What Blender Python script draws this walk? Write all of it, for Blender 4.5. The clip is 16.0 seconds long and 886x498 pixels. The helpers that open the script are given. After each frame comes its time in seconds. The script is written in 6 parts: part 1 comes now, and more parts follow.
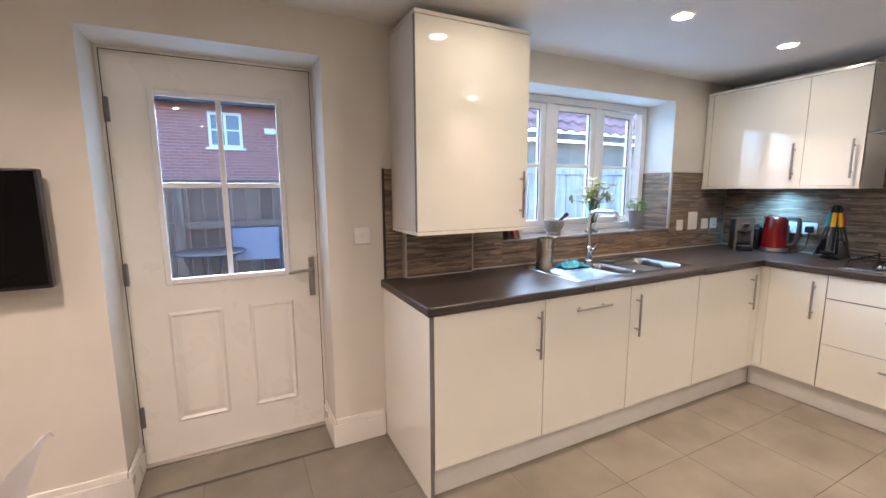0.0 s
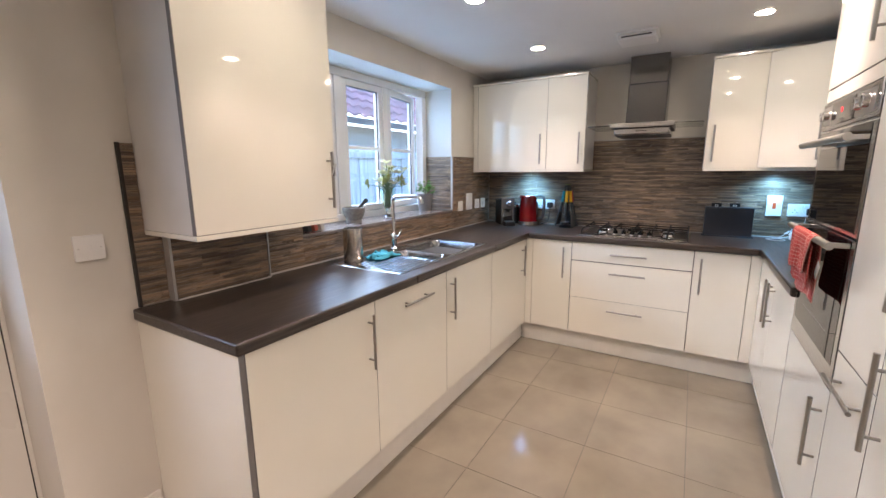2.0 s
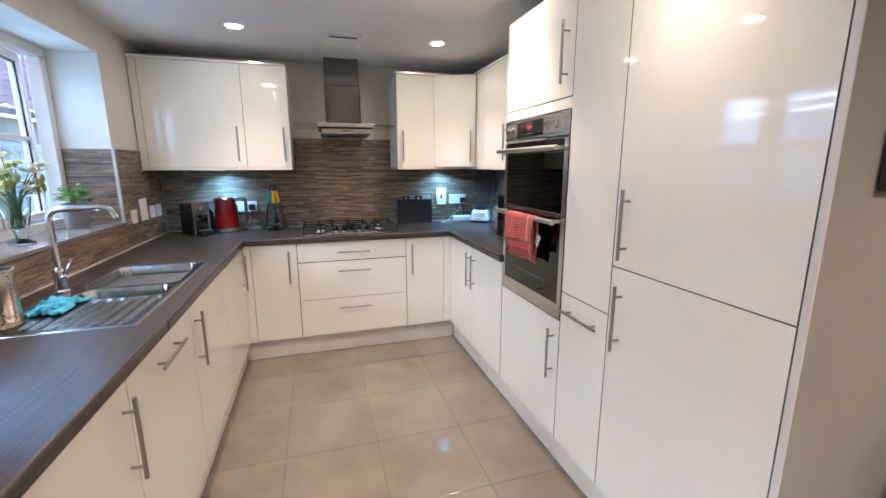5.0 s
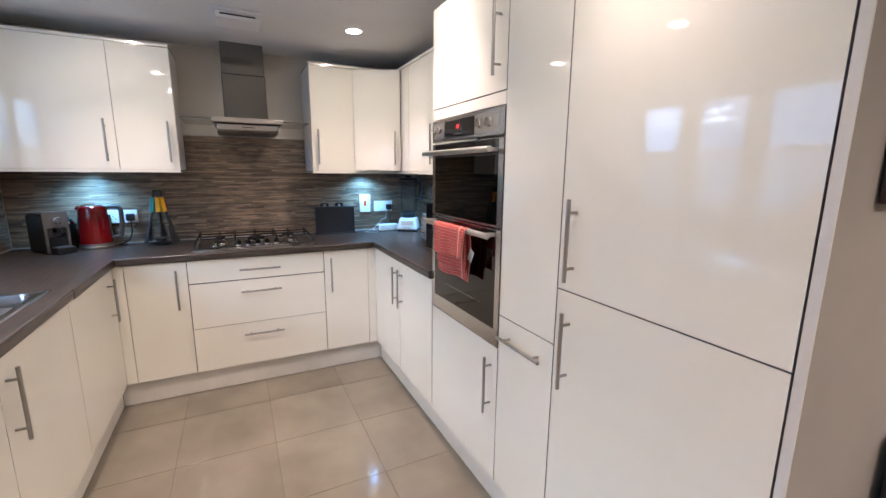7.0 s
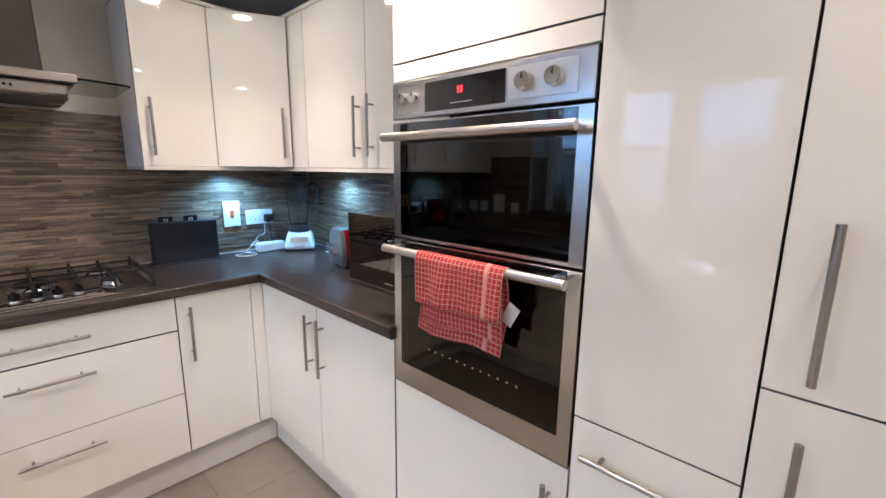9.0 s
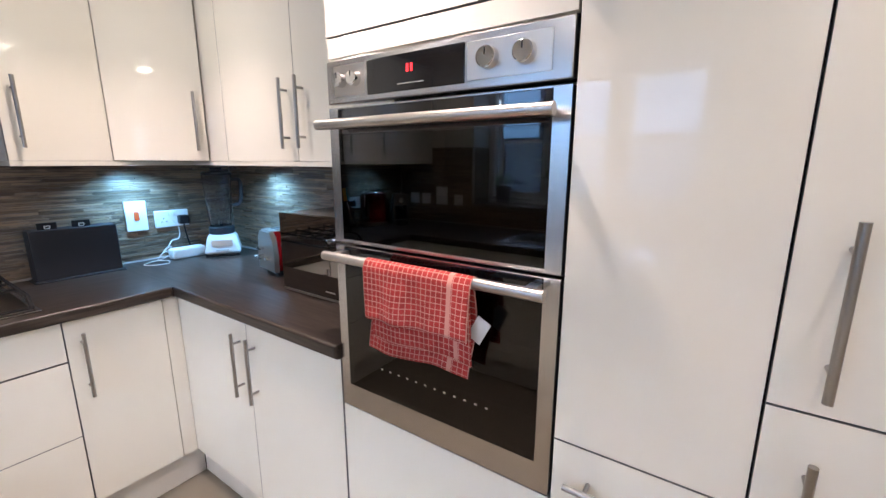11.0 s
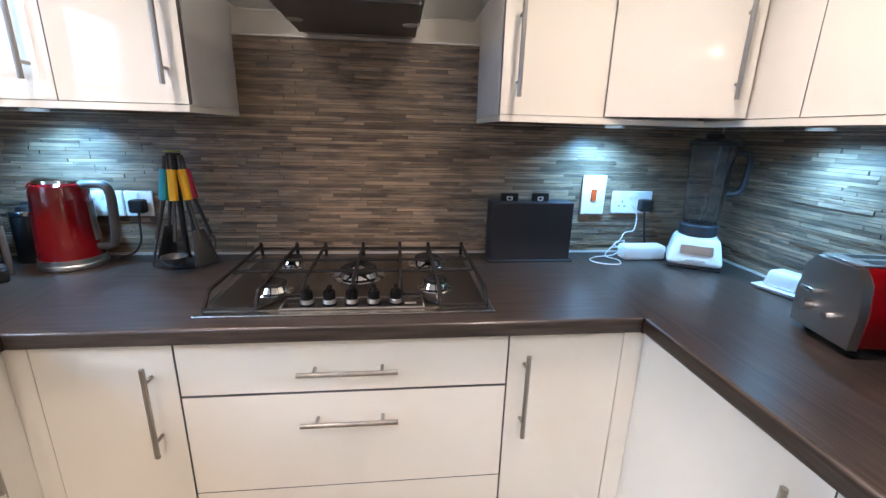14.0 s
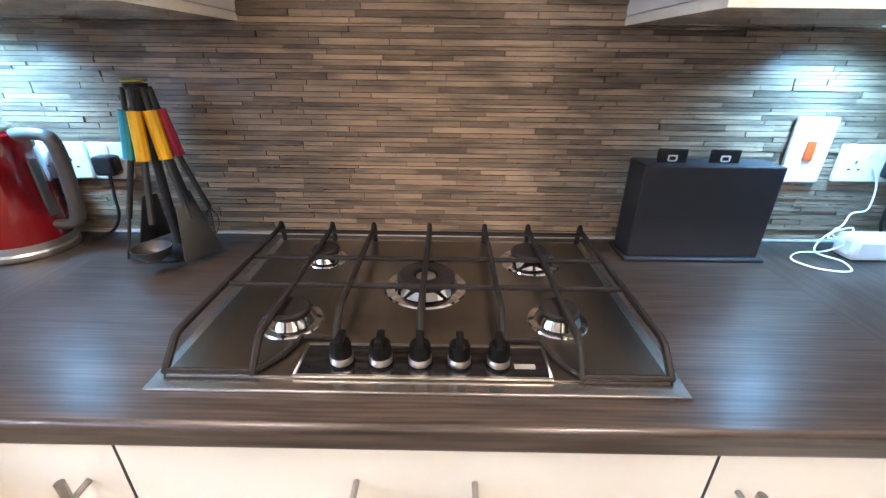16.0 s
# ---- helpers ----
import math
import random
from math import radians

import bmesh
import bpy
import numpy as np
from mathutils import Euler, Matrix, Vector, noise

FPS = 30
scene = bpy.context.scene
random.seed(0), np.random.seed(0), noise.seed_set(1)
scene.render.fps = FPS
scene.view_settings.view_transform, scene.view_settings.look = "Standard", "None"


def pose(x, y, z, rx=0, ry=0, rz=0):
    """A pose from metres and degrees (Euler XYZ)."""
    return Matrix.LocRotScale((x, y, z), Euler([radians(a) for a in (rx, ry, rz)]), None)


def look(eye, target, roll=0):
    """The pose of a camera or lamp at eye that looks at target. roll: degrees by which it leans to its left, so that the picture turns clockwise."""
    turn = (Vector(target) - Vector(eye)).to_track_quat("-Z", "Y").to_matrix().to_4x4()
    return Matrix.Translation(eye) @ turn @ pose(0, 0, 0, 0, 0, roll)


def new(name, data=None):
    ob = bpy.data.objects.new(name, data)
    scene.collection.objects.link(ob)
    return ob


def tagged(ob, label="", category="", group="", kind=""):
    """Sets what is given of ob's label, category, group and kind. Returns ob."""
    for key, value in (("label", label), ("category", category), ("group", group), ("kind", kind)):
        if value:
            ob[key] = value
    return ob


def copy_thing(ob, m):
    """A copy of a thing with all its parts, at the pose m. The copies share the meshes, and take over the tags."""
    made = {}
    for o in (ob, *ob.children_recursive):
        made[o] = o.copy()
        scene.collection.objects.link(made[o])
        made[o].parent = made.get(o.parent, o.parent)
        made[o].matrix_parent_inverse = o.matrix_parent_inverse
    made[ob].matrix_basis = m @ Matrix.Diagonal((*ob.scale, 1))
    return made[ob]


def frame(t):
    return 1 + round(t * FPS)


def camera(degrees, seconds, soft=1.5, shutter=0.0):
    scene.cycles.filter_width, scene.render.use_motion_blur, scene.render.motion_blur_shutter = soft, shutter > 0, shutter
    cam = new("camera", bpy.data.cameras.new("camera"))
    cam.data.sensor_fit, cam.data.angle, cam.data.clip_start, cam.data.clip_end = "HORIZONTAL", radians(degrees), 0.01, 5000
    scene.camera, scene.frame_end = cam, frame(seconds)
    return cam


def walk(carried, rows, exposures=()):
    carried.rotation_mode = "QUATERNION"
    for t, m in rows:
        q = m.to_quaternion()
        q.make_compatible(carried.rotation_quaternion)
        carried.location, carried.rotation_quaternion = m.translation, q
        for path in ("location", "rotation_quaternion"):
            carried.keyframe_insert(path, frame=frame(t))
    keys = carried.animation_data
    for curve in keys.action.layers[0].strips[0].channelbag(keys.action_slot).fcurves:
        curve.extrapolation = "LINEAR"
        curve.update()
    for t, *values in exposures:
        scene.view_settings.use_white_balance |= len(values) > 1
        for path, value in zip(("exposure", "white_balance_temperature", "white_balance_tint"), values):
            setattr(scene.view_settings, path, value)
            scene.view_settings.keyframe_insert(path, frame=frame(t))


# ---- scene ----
cam = camera(93.9, 16.0)
PATH = [
    (0, (-0.057, 0.056, 1.397), (0.824, 1.829, 1.11), -0.3),
    (0.5, (-0.037, 0.231, 1.393), (1.146, 1.817, 1.098), -0.4),
    (1, (-0.069, 0.415, 1.399), (1.371, 1.767, 1.087), -0.5),
    (1.5, (-0.056, 0.466, 1.406), (1.54, 1.624, 1.065), -0.5),
    (2, (-0.036, 0.468, 1.402), (1.65, 1.478, 1.03), -0.4),
    (2.5, (-0.026, 0.484, 1.374), (1.719, 1.374, 0.971), -0.4),
    (3, (-0.014, 0.531, 1.37), (1.788, 1.288, 0.946), -0.7),
    (3.5, (0.07, 0.666, 1.363), (1.95, 1.185, 0.92), -1.1),
    (4, (0.094, 0.867, 1.362), (2.031, 1.077, 0.909), -1.4),
    (4.3, (0.074, 0.98, 1.375), (2.021, 0.983, 0.917), -2.0),
    (4.5, (0.055, 1.04, 1.377), (1.993, 0.844, 0.925), -2.3),
    (5, (0.032, 1.061, 1.413), (1.909, 0.491, 1.02), -0.1),
    (5.2, (0.049, 1.055, 1.422), (1.899, 0.385, 1.062), 0.2),
    (7.5, (0.465, 0.904, 1.396), (2.191, -0.032, 1.016), 0.7),
    (8, (0.713, 0.908, 1.38), (2.363, -0.155, 0.996), 1.1),
    (8.5, (1.0, 0.939, 1.393), (2.516, -0.311, 1.021), 1.4),
    (9, (1.197, 0.863, 1.4), (2.54, -0.572, 1.027), 0.7),
    (9.2, (1.246, 0.839, 1.411), (2.534, -0.644, 1.037), 0.6),
    (11.3, (1.358, 0.774, 1.401), (2.465, -0.839, 0.988), 0.1),
    (11.5, (1.389, 0.788, 1.375), (2.533, -0.794, 0.939), 0.7),
    (12, (1.404, 0.801, 1.366), (2.755, -0.582, 0.856), 1.1),
    (12.5, (1.493, 0.842, 1.335), (3.061, -0.288, 0.82), 1.7),
    (13, (1.75, 0.82, 1.336), (3.5, 0.005, 0.812), 1.8),
    (13.5, (1.998, 0.788, 1.335), (3.87, 0.314, 0.814), 1.6),
    (14, (2.216, 0.699, 1.353), (4.129, 0.482, 0.812), 1.5),
    (14.5, (2.365, 0.676, 1.368), (4.278, 0.618, 0.789), 1.0),
    (15, (2.532, 0.743, 1.373), (4.425, 0.738, 0.729), 0.8),
    (15.5, (2.686, 0.792, 1.343), (4.545, 0.806, 0.607), 0.6),
    (16, (2.756, 0.784, 1.323), (4.572, 0.795, 0.484), 0.7),
]
walk(cam, [(t, look(eye, target, roll)) for t, eye, target, roll in PATH], [(0, 2.85, 6500, 10), (2, 2.82, 6450, 10), (4.5, 2.80, 6250, 10), (9, 2.72, 6150, 10), (13, 2.84, 6100, 10), (14.3, 2.98, 6250, 10), (16, 3.58, 6650, 10)])

# ---- world, lamps, exposure ----
world = bpy.data.worlds.new("world")
scene.world = world
world.use_nodes = True
wn, wl = world.node_tree.nodes, world.node_tree.links
sky = wn.new("ShaderNodeTexSky")
sky.sky_type, sky.sun_disc = "NISHITA", False
sky.sun_elevation, sky.sun_rotation = radians(22), radians(-12)
sky.air_density, sky.dust_density, sky.ozone_density = 1.2, 2.5, 2.0
wn["Background"].inputs["Strength"].default_value = 0.15
dusk = wn.new("ShaderNodeMix")
dusk.data_type, dusk.blend_type = "RGBA", "MULTIPLY"
dusk.inputs["Factor"].default_value = 1.0
dusk.inputs["B"].default_value = (0.85, 1.02, 1.5, 1)      # blue hour
wl.new(sky.outputs[0], dusk.inputs["A"])
wl.new(dusk.outputs["Result"], wn["Background"].inputs["Color"])


def lamp(name, kind, m, power, colour, soft=0.03, cone=0, blend=0.5, wide=0, high=0, angle=0):
    data = bpy.data.lights.new(name, kind)
    data.energy, data.color = power, colour
    if kind == "SPOT":
        data.shadow_soft_size, data.spot_size, data.spot_blend = soft, radians(cone), blend
    elif kind == "AREA":
        data.shape, data.size, data.size_y = "RECTANGLE", wide, high
    else:
        data.angle = radians(angle)
    ob = new(name, data)
    ob.matrix_world = m
    return ob


WARM, COOL = (1.0, 0.752, 0.655), (0.23, 0.57, 1.0)
lamp("sun", "SUN", look((2, 10, 5.5), (0, 0, 0)), 2.4, (0.66, 0.82, 1.0), angle=75)

# ---- plan ----
HX, WY, RY, CEIL = 3.74, 2.20, -0.545, 2.23      # hob wall, window wall, oven wall, ceiling
FRONT_W, FRONT_H, FRONT_R = 1.58, 3.14, 0.055     # door fronts of the three runs
KITCHEN_LIGHTS = [(x, y) for x in (2.93, 1.96, 1.0) for y in (1.47, 0.22)]
# first fits the reflection on the back door; the other four are added, unseen fill
DINING_FILL_LIGHTS = [(-0.70, 1.10), (-0.55, -0.25), (-1.9, 0.9), (-1.6, -0.9), (-0.4, -1.5)]
DOWNLIGHTS = KITCHEN_LIGHTS + DINING_FILL_LIGHTS
for x, y in KITCHEN_LIGHTS:
    beam, power = {2.93: (101, 9), 1.96: (96, 13), 1.0: (84, 5.5)}[x]
    if (x, y) == (1.0, 0.22):      # the one close to the tall units is dimmer
        power = 3.5
    lamp("downlight_lamp", "SPOT", look((x, y, CEIL - 0.012), (x, y + 0.0001, 0)), power, WARM, soft=0.032, cone=beam, blend=1.0)
# dining end, mostly added fill; the stronger lamp lifts the base fronts
for x, y in DINING_FILL_LIGHTS:
    lamp("downlight_lamp", "SPOT", look((x, y, CEIL - 0.012), (x, y + 0.0001, 0)), 21 if (x, y) == (-0.55, -0.25) else 13, WARM, soft=0.04, cone=150, blend=0.9)
for place, aim in (((3.60, 1.745, 1.376), (3.68, 1.745, 1.0)), ((3.60, -0.03, 1.376), (3.68, -0.03, 1.0)), ((3.25, -0.42, 1.376), (3.25, -0.49, 1.0))):
    lamp("cabinet_lamp", "SPOT", look(place, aim), 3.7, COOL, soft=0.02, cone=142, blend=1.0)
# sky light in the panes of the window and of the back door
DAY = (0.24, 0.53, 1.0)
for x, z, wide, high, power in ((1.712, 1.77, 0.39, 0.36, 0.24), (2.23, 1.77, 0.31, 0.36, 0.20), (2.72, 1.77, 0.30, 0.36, 0.30), (1.712, 1.36, 0.39, 0.36, 0.08), (2.23, 1.36, 0.31, 0.36, 0.07), (-0.103, 1.63, 0.50, 0.40, 0.22)):
    lamp("daylight", "AREA", look((x, 2.44, z), (x, 0, z - 0.1)), power, DAY, wide=wide, high=high)


# ---- materials ----
def mat(name, col, rough=0.5, metal=0.0, col2=None, scale=6.0, stretch=(1, 1, 1), bump=0.0, bscale=150.0, coat=0.0, rvar=0.08, mix=1.0, spread=(0.35, 0.65), random_by="", ramp=0.25, in_place=False):
    """Base colour between two tones by a noise, roughness wear, fine relief; random_by: 'Random' (object) or 'Island'."""
    m = bpy.data.materials.new(name)
    m.use_nodes = True
    n, l = m.node_tree.nodes, m.node_tree.links
    b = n["Principled BSDF"]
    b.inputs["Metallic"].default_value = metal
    b.inputs["Coat Weight"].default_value = coat
    b.inputs["Coat Roughness"].default_value = 0.04
    tc, mp = n.new("ShaderNodeTexCoord"), n.new("ShaderNodeMapping")
    mp.inputs["Scale"].default_value = stretch
    if in_place:
        l.new(n.new("ShaderNodeNewGeometry").outputs["Position"], mp.inputs["Vector"])
    else:
        l.new(tc.outputs["Object"], mp.inputs["Vector"])
    big = n.new("ShaderNodeTexNoise")
    big.inputs["Scale"].default_value, big.inputs["Detail"].default_value = scale, 6
    l.new(mp.outputs[0], big.inputs["Vector"])
    mr = n.new("ShaderNodeMapRange")
    mr.inputs["From Min"].default_value, mr.inputs["From Max"].default_value = spread
    mr.inputs["To Max"].default_value = mix
    l.new(big.outputs["Fac"], mr.inputs["Value"])
    mixer = n.new("ShaderNodeMix")
    mixer.data_type = "RGBA"
    mixer.inputs["A"].default_value = (*col, 1)
    mixer.inputs["B"].default_value = (*(col2 or [c * 0.88 for c in col]), 1)
    l.new(mr.outputs[0], mixer.inputs["Factor"])
    out = mixer.outputs["Result"]
    if random_by:
        source = n.new("ShaderNodeObjectInfo") if random_by == "Random" else n.new("ShaderNodeNewGeometry")
        value = source.outputs["Random" if random_by == "Random" else "Random Per Island"]
        hsv = n.new("ShaderNodeHueSaturation")
        r2 = n.new("ShaderNodeMapRange")
        r2.inputs["To Min"].default_value, r2.inputs["To Max"].default_value = 1 - ramp, 1 + ramp
        l.new(value, r2.inputs["Value"])
        l.new(r2.outputs[0], hsv.inputs["Value"])
        l.new(out, hsv.inputs["Color"])
        out = hsv.outputs["Color"]
    l.new(out, b.inputs["Base Color"])
    rr = n.new("ShaderNodeMapRange")
    rr.inputs["To Min"].default_value, rr.inputs["To Max"].default_value = max(0.02, rough - rvar / 2), rough + rvar / 2
    fine = n.new("ShaderNodeTexNoise")
    fine.inputs["Scale"].default_value, fine.inputs["Detail"].default_value = bscale, 4
    l.new(mp.outputs[0], fine.inputs["Vector"])
    l.new(big.outputs["Fac"], rr.inputs["Value"])
    l.new(rr.outputs[0], b.inputs["Roughness"])
    if bump:
        bp = n.new("ShaderNodeBump")
        bp.inputs["Strength"].default_value, bp.inputs["Distance"].default_value = bump, 0.002
        l.new(fine.outputs["Fac"], bp.inputs["Height"])
        l.new(bp.outputs[0], b.inputs["Normal"])
    return m


def glow(name, col, strength):
    m = bpy.data.materials.new(name)
    m.use_nodes = True
    b = m.node_tree.nodes["Principled BSDF"]
    b.inputs["Base Color"].default_value = (*col, 1)
    b.inputs["Emission Color"].default_value = (*col, 1)
    b.inputs["Emission Strength"].default_value = strength
    return m


def glass(name, col=(1, 1, 1), rough=0.0, ior=1.45):
    m = bpy.data.materials.new(name)
    m.use_nodes = True
    b = m.node_tree.nodes["Principled BSDF"]
    b.inputs["Base Color"].default_value = (*col, 1)
    b.inputs["Transmission Weight"].default_value = 1
    b.inputs["Roughness"].default_value = rough
    b.inputs["IOR"].default_value = ior
    return m


M_WALL = mat("wall_paint", (0.66, 0.63, 0.57), 0.75, col2=(0.62, 0.59, 0.53), scale=3, bump=0.15, bscale=260)
# one even taupe, darker than the walls and fronts
M_TAUPE = mat("taupe_panel", (0.27, 0.26, 0.235), 0.6, col2=(0.245, 0.235, 0.215), scale=3, bump=0.1)
M_CEIL = mat("ceiling_paint", (0.74, 0.73, 0.71), 0.85, col2=(0.70, 0.69, 0.67), scale=2, bump=0.1, bscale=200)
M_WHITE = mat("white_gloss_paint", (0.78, 0.76, 0.71), 0.28, col2=(0.74, 0.72, 0.67), scale=4, bump=0.05, bscale=90)
M_GLOSS = mat("white_gloss_laminate", (0.79, 0.765, 0.685), 0.035, col2=(0.77, 0.745, 0.66), scale=2, coat=0.35, rvar=0.02, bump=0.006, bscale=30)
M_EDGE = mat("grey_edge_band", (0.17, 0.165, 0.165), 0.4)
M_CARCASS = mat("carcass_board", (0.66, 0.64, 0.61), 0.45, col2=(0.62, 0.60, 0.57), scale=5)
# near-black tone puts the shade of narrow gaps into the colour
M_GAP = mat("painted_gap_shade", (0.05, 0.05, 0.05), 0.8)
M_PLINTH = mat("plinth_board", (0.70, 0.68, 0.63), 0.3, col2=(0.64, 0.62, 0.57), scale=7)
M_STEEL = mat("brushed_steel", (0.60, 0.58, 0.55), 0.3, 1.0, col2=(0.56, 0.54, 0.515), scale=8, rvar=0.06)
M_HANDLE = mat("satin_nickel", (0.40, 0.385, 0.36), 0.34, 1.0, col2=(0.33, 0.32, 0.30), scale=40, stretch=(1, 1, 0.2), rvar=0.10)
M_STEEL_H = mat("brushed_steel_panel", (0.56, 0.555, 0.55), 0.25, 1.0, col2=(0.545, 0.54, 0.535), scale=60, stretch=(0.1, 0.1, 8), rvar=0.03)
M_STEEL_V = mat("polished_brushed_steel", (0.25, 0.236, 0.215), 0.17, 1.0, col2=(0.24, 0.226, 0.206), scale=20, stretch=(1, 6, 0.3), bump=0.004, bscale=60, rvar=0.04)
M_STEEL_V.node_tree.nodes["Principled BSDF"].inputs["Anisotropic"].default_value = 0.95
M_CHROME = mat("chrome", (0.78, 0.78, 0.78), 0.07, 1.0, rvar=0.04)
M_SINK = mat("sink_steel", (0.36, 0.36, 0.36), 0.20, 1.0, col2=(0.30, 0.30, 0.31), scale=25, rvar=0.12)


def worktop_laminate(name, along):
    """Dark brown oak-look laminate, its grain running along one axis of the plan."""
    m = mat(name, (0.056, 0.043, 0.035), 0.315, col2=(0.021, 0.0165, 0.0142), scale=110, stretch=(0.06, 1, 1) if along == "x" else (1, 0.06, 1), bump=0.05, bscale=240, rvar=0.06, spread=(0.34, 0.66))
    n, l = m.node_tree.nodes, m.node_tree.links
    coords = n["Mapping"]
    wave = n.new("ShaderNodeTexWave")
    wave.bands_direction = "Y" if along == "x" else "X"
    wave.inputs["Scale"].default_value, wave.inputs["Distortion"].default_value = 42, 7
    wave.inputs["Detail"].default_value, wave.inputs["Detail Scale"].default_value = 4, 1.6
    l.new(coords.outputs[0], wave.inputs["Vector"])
    b = n["Principled BSDF"]
    figure = n.new("ShaderNodeMix")
    figure.data_type, figure.blend_type = "RGBA", "MULTIPLY"
    figure.inputs["Factor"].default_value = 0.7
    tone = n.new("ShaderNodeMapRange")
    tone.inputs["To Min"].default_value, tone.inputs["To Max"].default_value = 0.45, 1.25
    l.new(wave.outputs["Fac"], tone.inputs["Value"])
    l.new(b.inputs["Base Color"].links[0].from_socket, figure.inputs["A"])
    l.new(tone.outputs[0], figure.inputs["B"])
    l.new(figure.outputs["Result"], b.inputs["Base Color"])
    return m


M_WORK_X, M_WORK_Y = worktop_laminate("worktop_laminate_x", "x"), worktop_laminate("worktop_laminate_y", "y")
M_STRIP = mat("mosaic_strip", (0.295, 0.215, 0.148), 0.29, col2=(0.122, 0.090, 0.065), scale=14, stretch=(0.6, 0.6, 5), bump=0.35, bscale=140, random_by="Random", ramp=0.48, rvar=0.2, in_place=True)
M_STRIPS = mat("mosaic_strips", (0.295, 0.215, 0.148), 0.29, col2=(0.122, 0.090, 0.065), scale=14, stretch=(0.6, 0.6, 5), bump=0.35, bscale=140, random_by="Island", ramp=0.48, rvar=0.2)
M_GROUT = mat("dark_grout", (0.030, 0.025, 0.021), 0.8, bump=0.2)
M_TRIM = mat("tile_trim", (0.55, 0.54, 0.52), 0.35, 0.6)
M_TILE = mat("floor_porcelain", (0.215, 0.190, 0.150), 0.125, col2=(0.155, 0.137, 0.107), scale=3.2, bump=0.04, bscale=40, random_by="Random", ramp=0.05, rvar=0.06, spread=(0.3, 0.72), in_place=True)
M_FGROUT = mat("floor_grout", (0.085, 0.076, 0.062), 0.8, bump=0.3)
M_BLACK = mat("black_plastic", (0.012, 0.012, 0.013), 0.35, col2=(0.02, 0.02, 0.021), bump=0.05)
M_BLACK.node_tree.nodes["Principled BSDF"].inputs["Specular IOR Level"].default_value = 0.3
M_BGLASS = mat("black_glass", (0.006, 0.006, 0.007), 0.04, rvar=0.02, coat=0.5)
M_PLASTIC = mat("white_plastic", (0.78, 0.77, 0.75), 0.3, col2=(0.74, 0.73, 0.71))
M_UPVC = mat("white_upvc", (0.78, 0.79, 0.80), 0.25, col2=(0.73, 0.74, 0.75))
M_LIGHT = glow("lamp_glow", (1.0, 0.84, 0.70), 30)
M_LED = glow("led_glow", (0.6, 0.82, 1.0), 0.5)
M_PANE = glass("clear_pane", (0.97, 0.99, 0.99))


# ---- mesh helpers ----
def box(bm, x0, x1, y0, y1, z0, z1, bevel=0.0, seg=2):
    r = bmesh.ops.create_cube(bm, size=1, matrix=Matrix.Translation(((x0 + x1) / 2, (y0 + y1) / 2, (z0 + z1) / 2)) @ Matrix.Diagonal((abs(x1 - x0), abs(y1 - y0), abs(z1 - z0), 1)))
    if bevel:
        edges = list({e for v in r["verts"] for e in v.link_edges})
        bmesh.ops.bevel(bm, geom=edges, offset=min(bevel, 0.49 * min(abs(x1 - x0), abs(y1 - y0), abs(z1 - z0))), segments=seg, affect="EDGES", profile=0.5)
    return bm


def boxes(*rows, bevel=0.0):
    bm = bmesh.new()
    for r in rows:
        box(bm, *r, bevel=bevel)
    return bm


def rod(bm, p, q, r, r2=None, seg=16, caps=True):
    p, q = Vector(p), Vector(q)
    m = Matrix.Translation((p + q) / 2) @ (q - p).to_track_quat("Z", "Y").to_matrix().to_4x4()
    bmesh.ops.create_cone(bm, cap_ends=caps, segments=seg, radius1=r, radius2=r if r2 is None else r2, depth=(q - p).length, matrix=m)
    return bm


def lathe(bm, profile, at=(0, 0, 0), seg=28):
    """Turn a profile of (radius, height) round the upright through at."""
    at = Vector(at)
    rings = []
    for r, z in profile:
        if r < 1e-5:
            rings.append([bm.verts.new(at + Vector((0, 0, z)))])
        else:
            rings.append([bm.verts.new(at + Vector((r * math.cos(a), r * math.sin(a), z))) for a in (2 * math.pi * k / seg for k in range(seg))])
    for a, b in zip(rings, rings[1:]):
        for k in range(seg):
            j = (k + 1) % seg
            if len(a) == 1 and len(b) > 1:
                bm.faces.new((a[0], b[j], b[k]))
            elif len(b) == 1 and len(a) > 1:
                bm.faces.new((a[k], a[j], b[0]))
            elif len(a) > 1:
                bm.faces.new((a[k], a[j], b[j], b[k]))
    return bm


def tube(bm, pts, r, seg=10, rx=None):
    """A round bar bent along points."""
    pts = [Vector(p) for p in pts]
    rings, up = [], None
    for i, p in enumerate(pts):
        d = (pts[min(i + 1, len(pts) - 1)] - pts[max(i - 1, 0)]).normalized()
        if up is None:
            up = d.orthogonal().normalized()
        up = (up - d * up.dot(d)).normalized()
        side = d.cross(up)
        rings.append([bm.verts.new(p + r * math.cos(a) * up + (rx or r) * math.sin(a) * side) for a in (2 * math.pi * k / seg for k in range(seg))])
    for a, b in zip(rings, rings[1:]):
        for k in range(seg):
            bm.faces.new((a[k], a[(k + 1) % seg], b[(k + 1) % seg], b[k]))
    bm.faces.new(rings[0][::-1])
    bm.faces.new(rings[-1])
    return bm


def bend(pts, steps=8):
    """A smooth line through points."""
    pts = [Vector(p) for p in pts]
    out = []
    for i in range(len(pts) - 1):
        a, b, c, d = pts[max(i - 1, 0)], pts[i], pts[i + 1], pts[min(i + 2, len(pts) - 1)]
        for k in range(steps):
            t = k / steps
            out.append(0.5 * (2 * b + (c - a) * t + (2 * a - 5 * b + 4 * c - d) * t * t + (3 * b - a - 3 * c + d) * t ** 3))
    return out + [pts[-1]]


